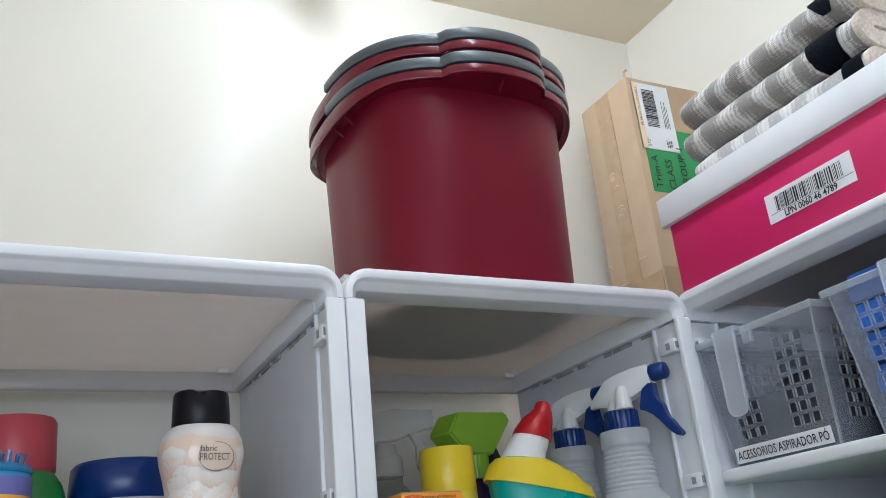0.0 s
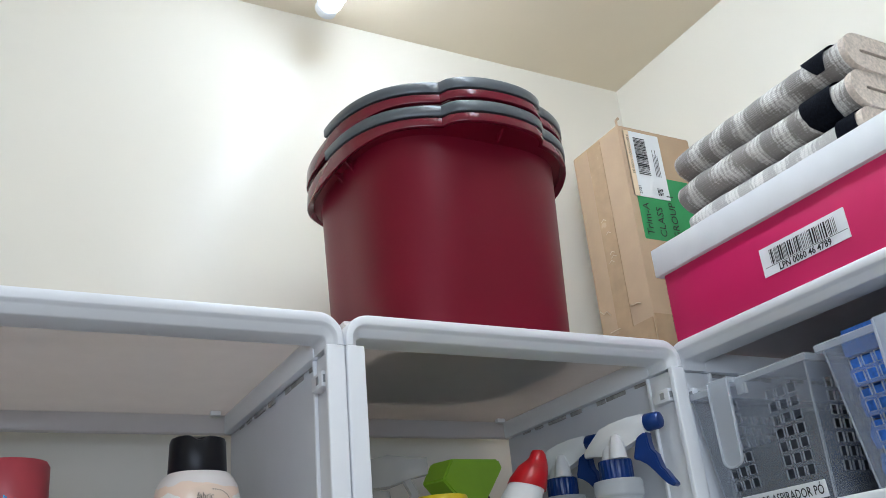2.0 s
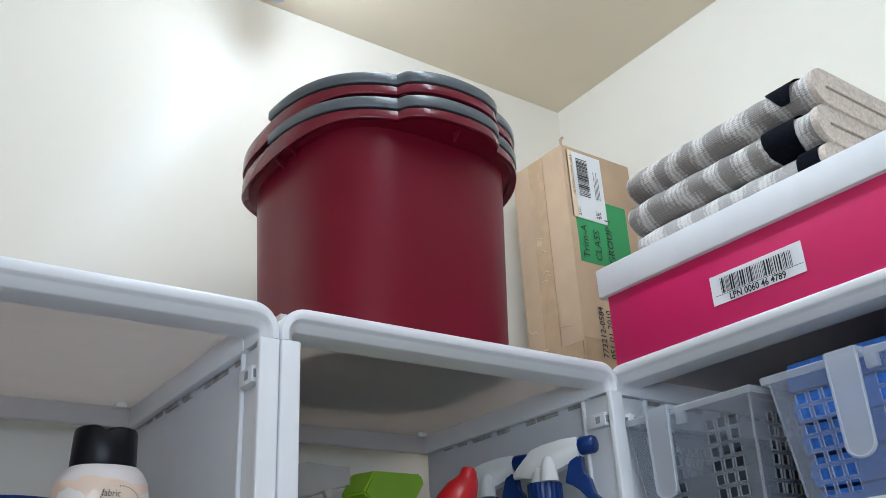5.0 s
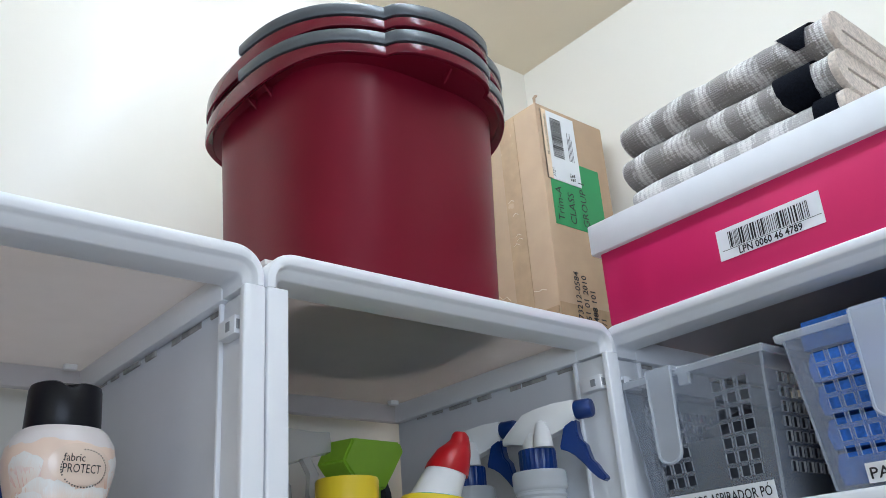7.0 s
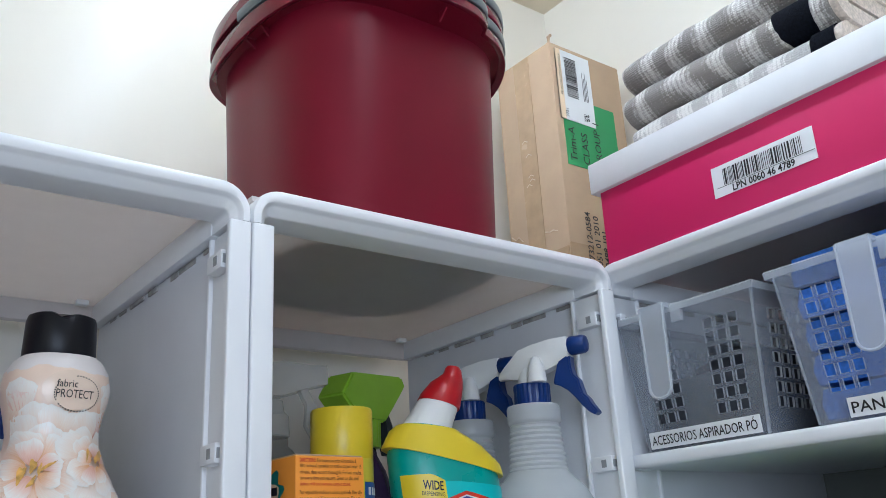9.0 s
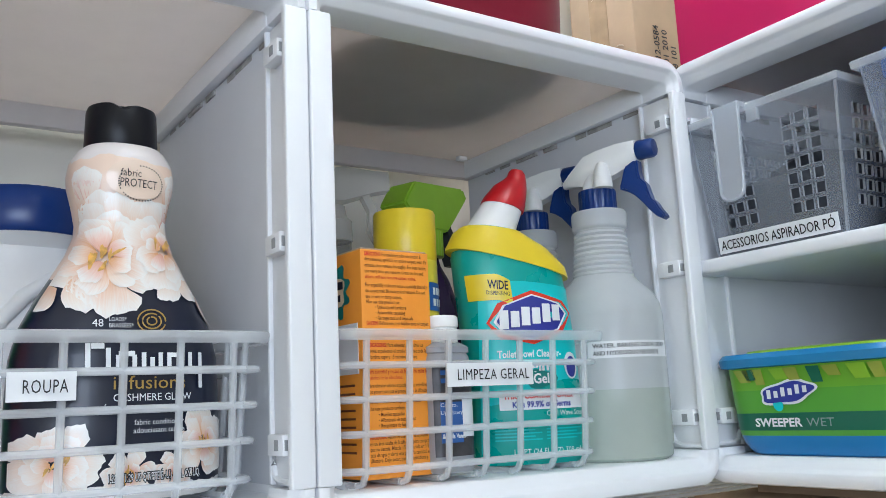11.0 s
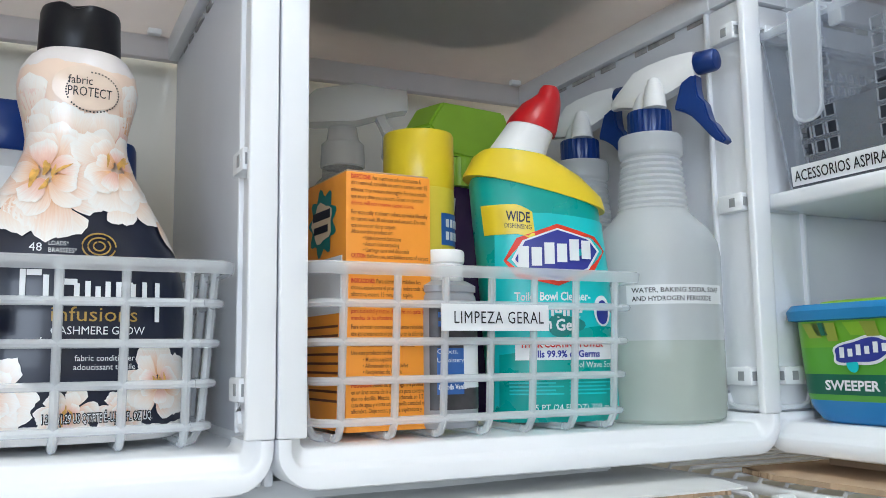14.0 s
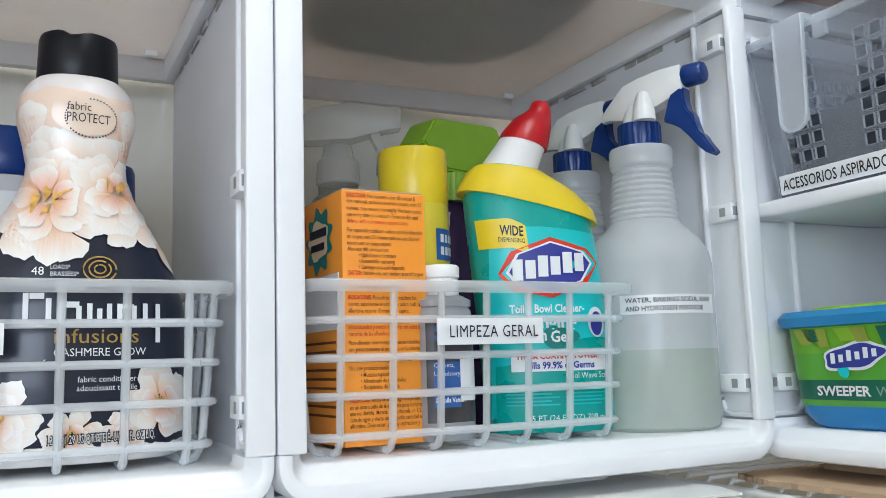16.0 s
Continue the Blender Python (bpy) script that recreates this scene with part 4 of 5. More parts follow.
# ---------------------------------------------------------------- orange carton
def carton():
    t = thing("carton", 0.073, 0.082, FLOORZ + 0.0054, 3)
    w, d, h = 0.0305, 0.050, 0.166
    part("body", block(-w, w, -d, d, 0, h, 0.0008), ORANGE, t)
    part("top_flap", block(-w + 0.001, w - 0.001, -d + 0.001, d - 0.001, h, h + 0.0012, 0.0004), CARD, t, "brown carton flap")
    lines = [(311, "For maximum odor elimination &", 0, "DIRECTIONS:"), (322, "dirt removal, sprinkle on entire carpet, wait 15", 0, ""), (335, "minutes, then vacuum thoroughly. For best results,", 0, ""), (347, "use every time you vacuum. Great on dirt and", 0, ""),
             (359, "debris, will not remove carpet stains.", 1, ""), (376, "For especially stubborn odors, sprinkle liberally", 0, ""), (388, "on carpet, wait 30 minutes and vacuum. Do not", 0, ""), (400, "use on wet or damp carpets.", 0, ""),
             (411, "Also use this product on:", 0, ""), (422, "      \u2022 Upholstered furniture", 0, ""), (433, "      \u2022 Automobile carpeting", 0, ""), (444, "      \u2022 Garbage cans and disposals", 0, ""), (455, "Before use, test hidden area of carpet", 0, "CAUTION:"),
             (480, "for color, vacuum and check carpet.", 0, ""), (500, "Para eliminar al m\u00e1ximo los", 0, "INDICACIONES:"), (512, "olores, espolvoree el producto sobre toda la", 0, ""), (524, "alfombra, espere 15 minutos y aspire.", 0, ""), (542, "Use cada vez que pase la aspiradora. Fant\u00e1stico", 0, ""),
             (554, "para suciedad y restos de barro, no quita las", 1, ""), (566, "manchas de las alfombras.", 1, ""), (582, "Para eliminar olores especialmente rebeldes,", 0, ""), (594, "use generosamente el producto en la alfombra.", 0, ""), (614, "No use en alfombras mojadas o h\u00famedas.", 0, ""),
             (628, "Use este producto tambi\u00e9n en:", 0, ""), (640, "      \u2022 Muebles tapizados", 0, ""), (651, "      \u2022 Alfombrado de autom\u00f3viles", 0, ""), (662, "      \u2022 Recipientes de basura", 0, ""), (685, "Antes de usar, haga una prueba", 0, "PRECAUCI\u00d3N:"),
             (697, "en un \u00e1rea oculta de la alfombra para comprobar", 0, ""), (708, "que no desti\u00f1a. Mezcle 1/2 cucharada en 1/2", 0, ""), (719, "taza de agua y vierta una peque\u00f1a cantidad en la", 0, ""), (730, "alfombra. Deje secar, pase la aspiradora y", 0, "")]
    for py, s, red, lead in lines:
        z = h - (py - 302 + 4) * 0.000357
        x = -w + 0.0035
        if lead:
            wl = 0.0011 * len(lead) * 1.15
            lettering(lead, 0.0040, pose(x, -d - 0.0004, z, 90, 0, 0), REDINK, t, width=wl, bold=0.0001)
            x += wl + 0.0011
        wide = min(w - 0.0025 - x, 0.00118 * len(s.strip()))
        x += 0.008 if s.startswith("  ") else 0
        lettering(s.strip(), 0.0040, pose(x, -d - 0.0004, z, 90, 0, 0), REDINK if red else BROWNINK, t, width=wide, bold=0.00002)
    side = pose(-w - 0.0004, d - 0.008, 0, 90, 0, -90)
    bars([(0.01, 0.018 + 0.006 * k, 0.07, 0.0016) for k in range(9)], side, BROWNINK, t)
    part("white_panel", block(-w - 0.0006, -w + 0.002, -d + 0.006, d - 0.02, 0.075, 0.112, 0.0), PAPER, t, "white printed panel", smooth=False)
    part("emblem", blob(0, 0, 0.024, 0.020, lambda u, v: (-w - 0.0007, -0.010 - u, 0.137 + v), lobes=9, wob=0.16, n=48), TEALD, t, "dark teal splash emblem")
    part("emblem_core", blob(0, 0, 0.019, 0.013, lambda u, v: (-w - 0.0011, -0.010 - u, 0.137 + v), lobes=5, wob=0.12), PEACH, t)
    part("badge", blob(0, 0, 0.013, 0.013, lambda u, v: (-w - 0.0007, 0.028 - u, 0.150 + v)), REDCAP, t, "red round badge")
    bars([(0.0, 0.0, 0.032, 0.006), (0.002, -0.009, 0.026, 0.005)], pose(-w - 0.0015, 0.006, 0.139, 90, 0, -90), NAVY, t, "emblem_bar")
    return tagged(t, "orange printed carpet powder carton in the basket", "carton")


carton()


# ---------------------------------------------------------------- small white-capped bottle, can, other sprayers
def small_bottle():
    t = thing("small_bottle", 0.1195, 0.0415, FLOORZ + 0.0054, 4)
    part("body", rings([oval(hw, 0.017 * hw / 0.0205, 3.2, 40, z=z) for hw, z in ((0.0190, 0), (0.0203, 0.002), (0.0205, 0.008), (0.0205, 0.082), (0.0197, 0.0865), (0.0185, 0.0885), (0.0200, 0.0895), (0.0200, 0.0935), (0.0150, 0.0965), (0.0125, 0.0975))]), GREYBOT, t)
    part("cap", lathe([(0.0125, 0.0965), (0.0132, 0.0975), (0.0132, 0.1080), (0.0125, 0.1085), (0.0138, 0.1095), (0.0140, 0.1110), (0.0140, 0.1165), (0.0128, 0.1180)], 32), WHITE, t, "white flip cap")

    def bend(u, v, e=0.0005):
        c = min(0.97, abs(u) / 0.0205)
        return (u, -0.017 * (1 - c ** 3.2) ** (1 / 3.2) - e, v)
    part("label", patch(-0.0185, 0.0185, 0.012, 0.080, bend, 12, 6), DARKLABEL, t, "dark printed label")
    part("blue_panel", patch(-0.015, 0.004, 0.022, 0.052, lambda u, v: bend(u, v, 0.0009), 6, 2), STICK, t, "blue printed panel")
    part("grey_photo", patch(0.004, 0.018, 0.026, 0.056, lambda u, v: bend(u, v, 0.0008), 6, 2), PAPER, t, "pale printed picture")
    for k, s in enumerate(("Makes Stains", "& Soils Vanish")):
        lettering(s, 0.0048, None, PAPER, t, width=0.0215, bold=0.0001, bend=lambda u, v, k=k: bend(-0.0145 + u, 0.0315 - 0.0062 * k + v, 0.0013))
    for k, s in enumerate(("Rugs,", "Carpets,", "Upholstery")):
        lettering(s, 0.0042, None, PAPER, t, bend=lambda u, v, k=k: bend(-0.015 + u, 0.0540 - 0.0056 * k + v, 0.0013))
    bars([(-0.014, 0.066 + 0.006 * k, 0.026 - 0.006 * k, 0.0035) for k in range(2)], None, STICK, t, bend=lambda u, v: bend(u, v, 0.0010))
    return tagged(t, "small grey stain remover bottle with a white flip cap", "bottle")


small_bottle()


def yellow_can():
    t = thing("aerosol_can", 0.1330, 0.112, FLOORZ)
    r = 0.0272
    part("body", lathe([(0.024, 0), (r, 0.003), (r, 0.176), (0.0268, 0.178)], 48), YCAN, t)
    part("cap", lathe([(r - 0.0004, 0.1775), (r, 0.1785), (r, 0.2195), (0.0262, 0.2215), (0.022, 0.2222)], 48), YELLOW, t, "yellow snap cap")

    def bend(u, v, e=0.0004):
        a = u / r
        return ((r + e) * math.sin(a), -(r + e) * math.cos(a), v)
    part("blue_label", patch(0.006, 0.034, 0.134, 0.158, bend, 12, 2), STICK, t, "blue printed label")
    bars([(0.010 + 0.0052 * k, 0.1475 - 0.0095 * j, 0.0036, 0.0062) for k in range(4) for j in range(2)], None, PAPER, t, "logo_bar", bend=lambda u, v: bend(u, v, 0.0008))
    part("dark_print", patch(0.010, 0.036, 0.06, 0.112, bend, 12, 2), NAVY, t, "dark printed panel")
    lettering("Fur", 0.017, None, PAPER, t, bold=0.0003, bend=lambda u, v: bend(0.012 + u, 0.096 + v, 0.0008))
    bars([(-0.03, 0.03 + 0.01 * k, 0.05, 0.002) for k in range(8)], None, BROWNINK, t, bend=lambda u, v: bend(u, v, 0.0004))
    return tagged(t, "yellow aerosol polish can with a blue label", "can")


yellow_can()


def green_sprayer():
    t = thing("spray_bottle", 0.2120, 0.205, FLOORZ, 20)
    part("body", rings([oval(hw, hw * 0.62, 2.4, 44, z=z) for hw, z in ((0.040, 0), (0.044, 0.004), (0.045, 0.02), (0.045, 0.12), (0.040, 0.15), (0.028, 0.18), (0.018, 0.195), (0.0165, 0.202))]), PURPLE, t, "dark purple bottle")
    part("beads", rod([(-0.034, -0.023, 0.10), (-0.031, -0.022, 0.14), (-0.025, -0.018, 0.165), (-0.016, -0.013, 0.19)], 0.0012, 6), PAPER, t, "pale dotted print line")
    ring = []
    for z in (0.202, 0.2035, 0.226, 0.2275):
        ring.append([((0.0185 + 0.0007 * (k % 2)) * math.cos(2 * math.pi * k / 56), (0.0185 + 0.0007 * (k % 2)) * math.sin(2 * math.pi * k / 56), z) for k in range(56)])
    part("cap", rings(ring), LIME, t, "ribbed lime green collar")
    bm = sheet([(x, -0.017, z) for x, z in ((-0.050, 0.2500), (-0.033, 0.2735), (0.050, 0.2790), (0.056, 0.2690), (0.034, 0.2440), (0.0190, 0.2280), (-0.0190, 0.2280), (-0.0380, 0.2400))], 0.034, (0, 1, 0))
    bmesh.ops.bevel(bm, geom=bm.edges[:], offset=0.0022, segments=2, affect="EDGES")
    head = part("trigger_head", bm, LIME, t, "lime green sprayer head", angle=25)
    part("trigger", rings([[(x0 + dx * 0.005, dy * 0.007, z0) for dx, dy in ((-1, -1), (1, -1), (1, 1), (-1, 1))] for x0, z0 in ((0.030, 0.242), (0.038, 0.228), (0.040, 0.212), (0.046, 0.198))]), CHAR, head, "dark trigger")
    return tagged(t, "purple spray bottle with a lime green sprayer head", "spray bottle")


green_sprayer()


def clear_sprayer():
    t = thing("spray_bottle", 0.0900, 0.165, FLOORZ, 75)
    part("body", lathe([(0.030, 0), (0.034, 0.004), (0.034, 0.15), (0.033, 0.165), (0.028, 0.182), (0.020, 0.192), (0.0165, 0.195), (0.0165, 0.203)], 44), DARKBOT, t, "smoky clear bottle")
    part("cap", lathe([(0.0165, 0.203), (0.0180, 0.204), (0.0172, 0.222), (0.0130, 0.226), (0.0115, 0.236)], 36), CLEARP, t, "clear screw collar")
    head = part("trigger_head", rings([[(y * w, x0, z0 + z * h) for y, z in ((-1, -1), (1, -1), (1.1, 0), (0.7, 1), (-0.7, 1), (-1.1, 0))]
                                       for x0, z0, w, h in ((0.040, 0.243, 0.007, 0.006), (0.022, 0.252, 0.011, 0.014), (-0.010, 0.256, 0.012, 0.016), (-0.040, 0.259, 0.009, 0.010), (-0.052, 0.260, 0.008, 0.009))]), CLEARP, t, "clear plastic sprayer head")
    part("trigger", rings([[(dy * 0.006, x0 + dx * 0.004, z0) for dx, dy in ((-1, -1), (1, -1), (1, 1), (-1, 1))] for x0, z0 in ((-0.028, 0.250), (-0.037, 0.232), (-0.036, 0.214), (-0.044, 0.200))]), CLEARP, head)
    return tagged(t, "clear spray bottle with a clear plastic sprayer", "spray bottle")


clear_sprayer()


# ---------------------------------------------------------------- left cube: softener and detergents
def petal_material(name, foot, middle):
    """Printed petal: warm at its foot, white at its ruffled tip, with fine veins along it."""
    m = mat(name, (0.8, 0.7, 0.6), 0.3, coat=0.3)
    nt = m.node_tree
    tc = nt.nodes.new("ShaderNodeTexCoord")
    info = nt.nodes.new("ShaderNodeObjectInfo")
    sep = nt.nodes.new("ShaderNodeSeparateXYZ")
    nt.links.new(tc.outputs["UV"], sep.inputs["Vector"])
    add = nt.nodes.new("ShaderNodeVectorMath")
    add.operation = "MULTIPLY_ADD"
    add.inputs[1].default_value = (1.2, 7.0, 1.0)
    nt.links.new(tc.outputs["UV"], add.inputs[0])
    nt.links.new(info.outputs["Random"], add.inputs[2])
    n = nt.nodes.new("ShaderNodeTexNoise")
    n.inputs["Scale"].default_value, n.inputs["Detail"].default_value = 2.0, 3
    nt.links.new(add.outputs[0], n.inputs["Vector"])
    mix = nt.nodes.new("ShaderNodeMath")
    mix.operation = "MULTIPLY_ADD"
    mix.inputs[1].default_value = 0.55
    nt.links.new(n.outputs["Fac"], mix.inputs[0])
    nt.links.new(sep.outputs["X"], mix.inputs[2])
    down = nt.nodes.new("ShaderNodeMath")
    down.operation = "MULTIPLY"
    down.inputs[1].default_value = 0.76
    nt.links.new(mix.outputs[0], down.inputs[0])
    ramp = nt.nodes.new("ShaderNodeValToRGB")
    e = ramp.color_ramp.elements
    e[0].position, e[0].color = 0.28, (*foot, 1)
    e[1].position, e[1].color = 0.93, (0.88, 0.84, 0.79, 1)
    e.new(0.58).color = (*middle, 1)
    nt.links.new(down.outputs[0], ramp.inputs["Fac"])
    nt.links.new(ramp.outputs["Color"], nt.nodes["Principled BSDF"].inputs["Base Color"])
    return m


def softener():
    t = thing("softener_bottle", -0.1125, 0.086, FLOORZ + 0.0054, 4)
    secs = [(0.062, 0.0, 0.036), (0.0672, 0.004, 0.0395), (0.0685, 0.012, 0.041), (0.0685, 0.060, 0.041), (0.0670, 0.090, 0.040), (0.0620, 0.110, 0.038), (0.0530, 0.128, 0.036), (0.0430, 0.145, 0.033),
            (0.0345, 0.160, 0.030), (0.0296, 0.173, 0.028), (0.0290, 0.181, 0.0275), (0.0312, 0.193, 0.029), (0.0345, 0.206, 0.031), (0.0352, 0.214, 0.0315), (0.0335, 0.224, 0.030), (0.0290, 0.2315, 0.0275), (0.0255, 0.2345, 0.0250)]
    m = banded("softener_print", [(0.0, (0.72, 0.70, 0.68)), (0.010, (0.006, 0.010, 0.028)), (0.141, (0.84, 0.64, 0.51)), (0.222, (0.78, 0.71, 0.68)), (0.236, (0.82, 0.77, 0.75))], rough=0.3, wobble=0.012, wobble_scale=55, coat=0.1)
    part("body", rings([oval(hw, ht, 2.3, 64, z=z) for hw, z, ht in secs]), m, t)

    def bend(u, v, e=0.0004):
        for a, b in zip(secs, secs[1:]):
            if v <= b[1]:
                break
        f = min(1, max(0, (v - a[1]) / (b[1] - a[1] + 1e-9)))
        hw, ht = a[0] + (b[0] - a[0]) * f, a[2] + (b[2] - a[2]) * f
        c = min(0.985, abs(u) / hw)
        return (math.copysign(c * hw, u), -ht * (1 - c ** 2.3) ** (1 / 2.3) - e, v)
    cap = []
    for z, k in ((0.2345, 1.03), (0.2360, 1.06), (0.2610, 1.02), (0.2640, 0.98), (0.2650, 0.90)):
        cap.append([(0.0232 * k * math.cos(2 * math.pi * j / 56), 0.0228 * k * math.sin(2 * math.pi * j / 56), z - (0.004 * math.exp(-(((j - 40) / 2.2) ** 2)) if z > 0.25 else 0) + (0.0006 * math.sin(2 * math.pi * j / 28 + 1) if z > 0.26 else 0)) for j in range(56)])
    part("cap", rings(cap), CAPBLACK, t, "black screw cap")
    tones = [petal_material("petal_print", *q) for q in (((0.74, 0.36, 0.16), (0.84, 0.60, 0.46)), ((0.72, 0.36, 0.26), (0.83, 0.56, 0.47)), ((0.80, 0.50, 0.33), (0.85, 0.70, 0.59)))]
    rnd = random.Random(11)
    amber = mat("petal_amber", (0.66, 0.36, 0.08), 0.3, vary=0.35, noise_scale=240, coat=0.1)
    count = [0]

    def petal(u, v, a, length, width, tone, lift):
        """One printed petal from its foot at (u, v), with a ruffled tip; its map runs from the foot to the tip."""
        count[0] += 1
        e, ph, curl = 0.0004 + lift + 0.00004 * (count[0] % 12), rnd.random() * 6, rnd.uniform(-0.35, 0.35)
        bm = bmesh.new()
        uv = bm.loops.layers.uv.new("map")
        grid = []
        for i in range(10):
            row, f = [], i / 9
            for k in range(9):
                q = k / 4 - 1
                reach = length * f * (1 - 0.20 * q * q * f + 0.045 * f * math.sin(4.5 * q + ph) + 0.025 * f * math.sin(11 * q + ph))
                wide = width * q * (0.22 + 0.78 * math.sin(math.pi * min(0.62 * f + 0.02, 0.5)))
                b = a + curl * f
                row.append((bm.verts.new(bend(u + reach * math.cos(b) - wide * math.sin(b), max(0.0075, v + reach * math.sin(b) + wide * math.cos(b)), e)), f, q))
            grid.append(row)
        for r0, r1 in zip(grid, grid[1:]):
            for k in range(8):
                four = (r0[k], r0[k + 1], r1[k + 1], r1[k])
                face = bm.faces.new([c[0] for c in four])
                for loop, c in zip(face.loops, four):
                    loop[uv].uv = (c[1], c[2])
        return part("petal", bm, tone, t)

    def flower(u, v, r, lean, base, outer=9):
        for size, foot, n, lift in ((1.0, 0.25, outer, 0.0), (0.78, 0.18, 7, 0.0006), (0.55, 0.12, 5, 0.0012)):
            for k in range(n):
                a = lean + 2 * math.pi * (k + 0.5 * (n % 2)) / n + rnd.uniform(-0.22, 0.22)
                petal(u + foot * r * math.cos(a), v + foot * r * math.sin(a), a, r * size * rnd.uniform(0.8, 1.05), r * size * rnd.uniform(0.32, 0.42), tones[(k + n) % 2 if size < 0.7 else rnd.choice((0, 2, 2))], base + lift)
        for k in range(5):
            a = lean + rnd.uniform(-0.6, 0.6)
            part("petal_heart", blob(u + rnd.uniform(-0.3, 0.3) * r, v + rnd.uniform(-0.25, 0.25) * r, r * rnd.uniform(0.12, 0.22), r * rnd.uniform(0.03, 0.06), lambda x, y, k=k: bend(x, y, base + 0.0021 + 0.00006 * k), a, 3, 0.25, 14, k + int(v * 900)), amber, t)
    # loose petals high on the bottle, then the two large blooms and those near its foot
    for u, v, a, length, width, tone in ((-0.024, 0.186, 1.75, 0.030, 0.007, 1), (-0.031, 0.180, 1.5, 0.036, 0.008, 2), (0.026, 0.186, 1.45, 0.030, 0.008, 0), (0.031, 0.178, 1.6, 0.036, 0.007, 2), (0.020, 0.176, 1.2, 0.020, 0.009, 1),
                                         (-0.016, 0.176, 1.9, 0.024, 0.010, 2), (-0.010, 0.176, 1.3, 0.022, 0.009, 2), (0.004, 0.174, 1.6, 0.020, 0.009, 2), (0.012, 0.174, 1.2, 0.022, 0.008, 2), (-0.020, 0.172, 2.5, 0.020, 0.008, 1)):
        petal(u, v, a, length, width, tones[tone], 0.0)
    flower(-0.0190, 0.1545, 0.031, 1.2, 0.0009, 10)
    flower(0.0205, 0.1610, 0.0235, 1.0, 0.0013, 8)
    for u, v, a, length, width in ((-0.034, 0.140, -1.7, 0.022, 0.010), (-0.012, 0.136, -1.4, 0.020, 0.010), (0.006, 0.145, -1.2, 0.012, 0.008), (0.030, 0.146, -1.0, 0.024, 0.008), (0.022, 0.144, -1.4, 0.018, 0.009), (-0.046, 0.136, -2.4, 0.020, 0.009), (0.046, 0.132, -1.1, 0.024, 0.0035)):
        petal(u, v, a, length, width, tones[2], 0.0008)
    flower(-0.0460, 0.0250, 0.021, 1.5, 0.0009)
    flower(0.0470, 0.0330, 0.020, 1.8, 0.0009)
    flower(-0.0040, 0.0160, 0.014, 1.6, 0.0005, 7)
    flower(0.0250, 0.0150, 0.012, 1.4, 0.0005, 7)
    L = lambda s, size, u0, v0, w, mm, e=0.0016, b=0.0: lettering(s, size, None, mm, t, width=w, bold=b, bend=lambda u, v: bend(u0 + u, v0 + v, e))
    part("clear_ground", blob(0.002, 0.2085, 0.020, 0.0135, lambda u, v: bend(u, v, 0.0011), seed=9, wob=0.03, n=30), mat("pale_peach_print", (0.84, 0.66, 0.53), 0.25, coat=0.3), t)
    L("fabric", 0.0072, -0.0095, 0.2100, 0.0135, BLACK, 0.0014)
    L("PROTECT", 0.0080, -0.0095, 0.2030, 0.0250, BLACK, 0.0014)
    for j in range(46):
        a = 2 * math.pi * j / 46
        if 1.7 < a < 2.7 or 3.6 < a < 3.75:
            continue
        part("dot", blob(0.0045 + 0.0150 * math.cos(a), 0.2060 + 0.0118 * math.sin(a), 0.00055, 0.00055, lambda u, v: bend(u, v, 0.0014), n=6), BLACK, t, smooth=False)
    L("48", 0.0070, -0.027, 0.1085, 0.0066, PAPER)
    L("LOADS*", 0.0038, -0.017, 0.1120, 0.0105, PAPER)
    L("BRASS\u00c9ES*", 0.0038, -0.017, 0.1080, 0.0150, PAPER)
    for q, r in enumerate((0.0075, 0.0050, 0.0026)):
        pts = [bend(0.010 + r * 1.25 * math.cos(x / 3.0 + q), 0.1125 + r * math.sin(x / 3.0 + q), 0.0016) for x in range(19)]
        part("gold_swirl", rod(pts, 0.0005, 5), GOLD, t, "gold printed swirl")
    L("ULTRA", 0.0056, -0.0145, 0.0990, 0.0170, PAPER, b=0.0001)
    bars([(-0.045, 0.076, 0.0035, 0.020), (-0.041, 0.076, 0.011, 0.0035), (-0.041, 0.0925, 0.009, 0.0035), (-0.031, 0.079, 0.0035, 0.014), (-0.022, 0.076, 0.012, 0.0035), (-0.022, 0.0875, 0.012, 0.0035), (-0.024, 0.0785, 0.0035, 0.010), (-0.012, 0.0785, 0.0035, 0.010),
          (-0.005, 0.076, 0.0035, 0.014), (0.0015, 0.076, 0.0035, 0.011), (0.008, 0.076, 0.0035, 0.014), (-0.004, 0.076, 0.014, 0.003), (0.015, 0.076, 0.0035, 0.014), (0.0165, 0.0870, 0.010, 0.003), (0.025, 0.076, 0.0035, 0.013), (0.033, 0.0785, 0.0035, 0.012), (0.034, 0.076, 0.010, 0.003), (0.0425, 0.0670, 0.0035, 0.0235)], None, PAPER, t, "logo_bar", bend=lambda u, v: bend(-0.031 + (u + 0.045) * 0.846, v + 0.002, 0.0016))
    L("infusions", 0.0120, -0.0145, 0.0690, 0.0470, GOLD)
    L("CASHMERE GLOW", 0.0066, -0.0145, 0.0615, 0.0515, PAPER)
    L("\u00c9CLAT DE CACHEMIRE", 0.0062, -0.0205, 0.0545, 0.0625, PAPER)
    L("fabric conditioner", 0.0048, -0.0015, 0.0465, 0.0330, PAPER)
    L("adoucissant textile", 0.0048, -0.0020, 0.0415, 0.0340, PAPER)
    lettering("1,22 L (1.29 US QT/PTE \u00c9.-U.) 41 FL OZ LIQ.", 0.0068, None, BLACK, t, width=0.060, bold=0.0007, bend=lambda u, v: bend(-0.0175 + u, 0.0125 + v, 0.0042))
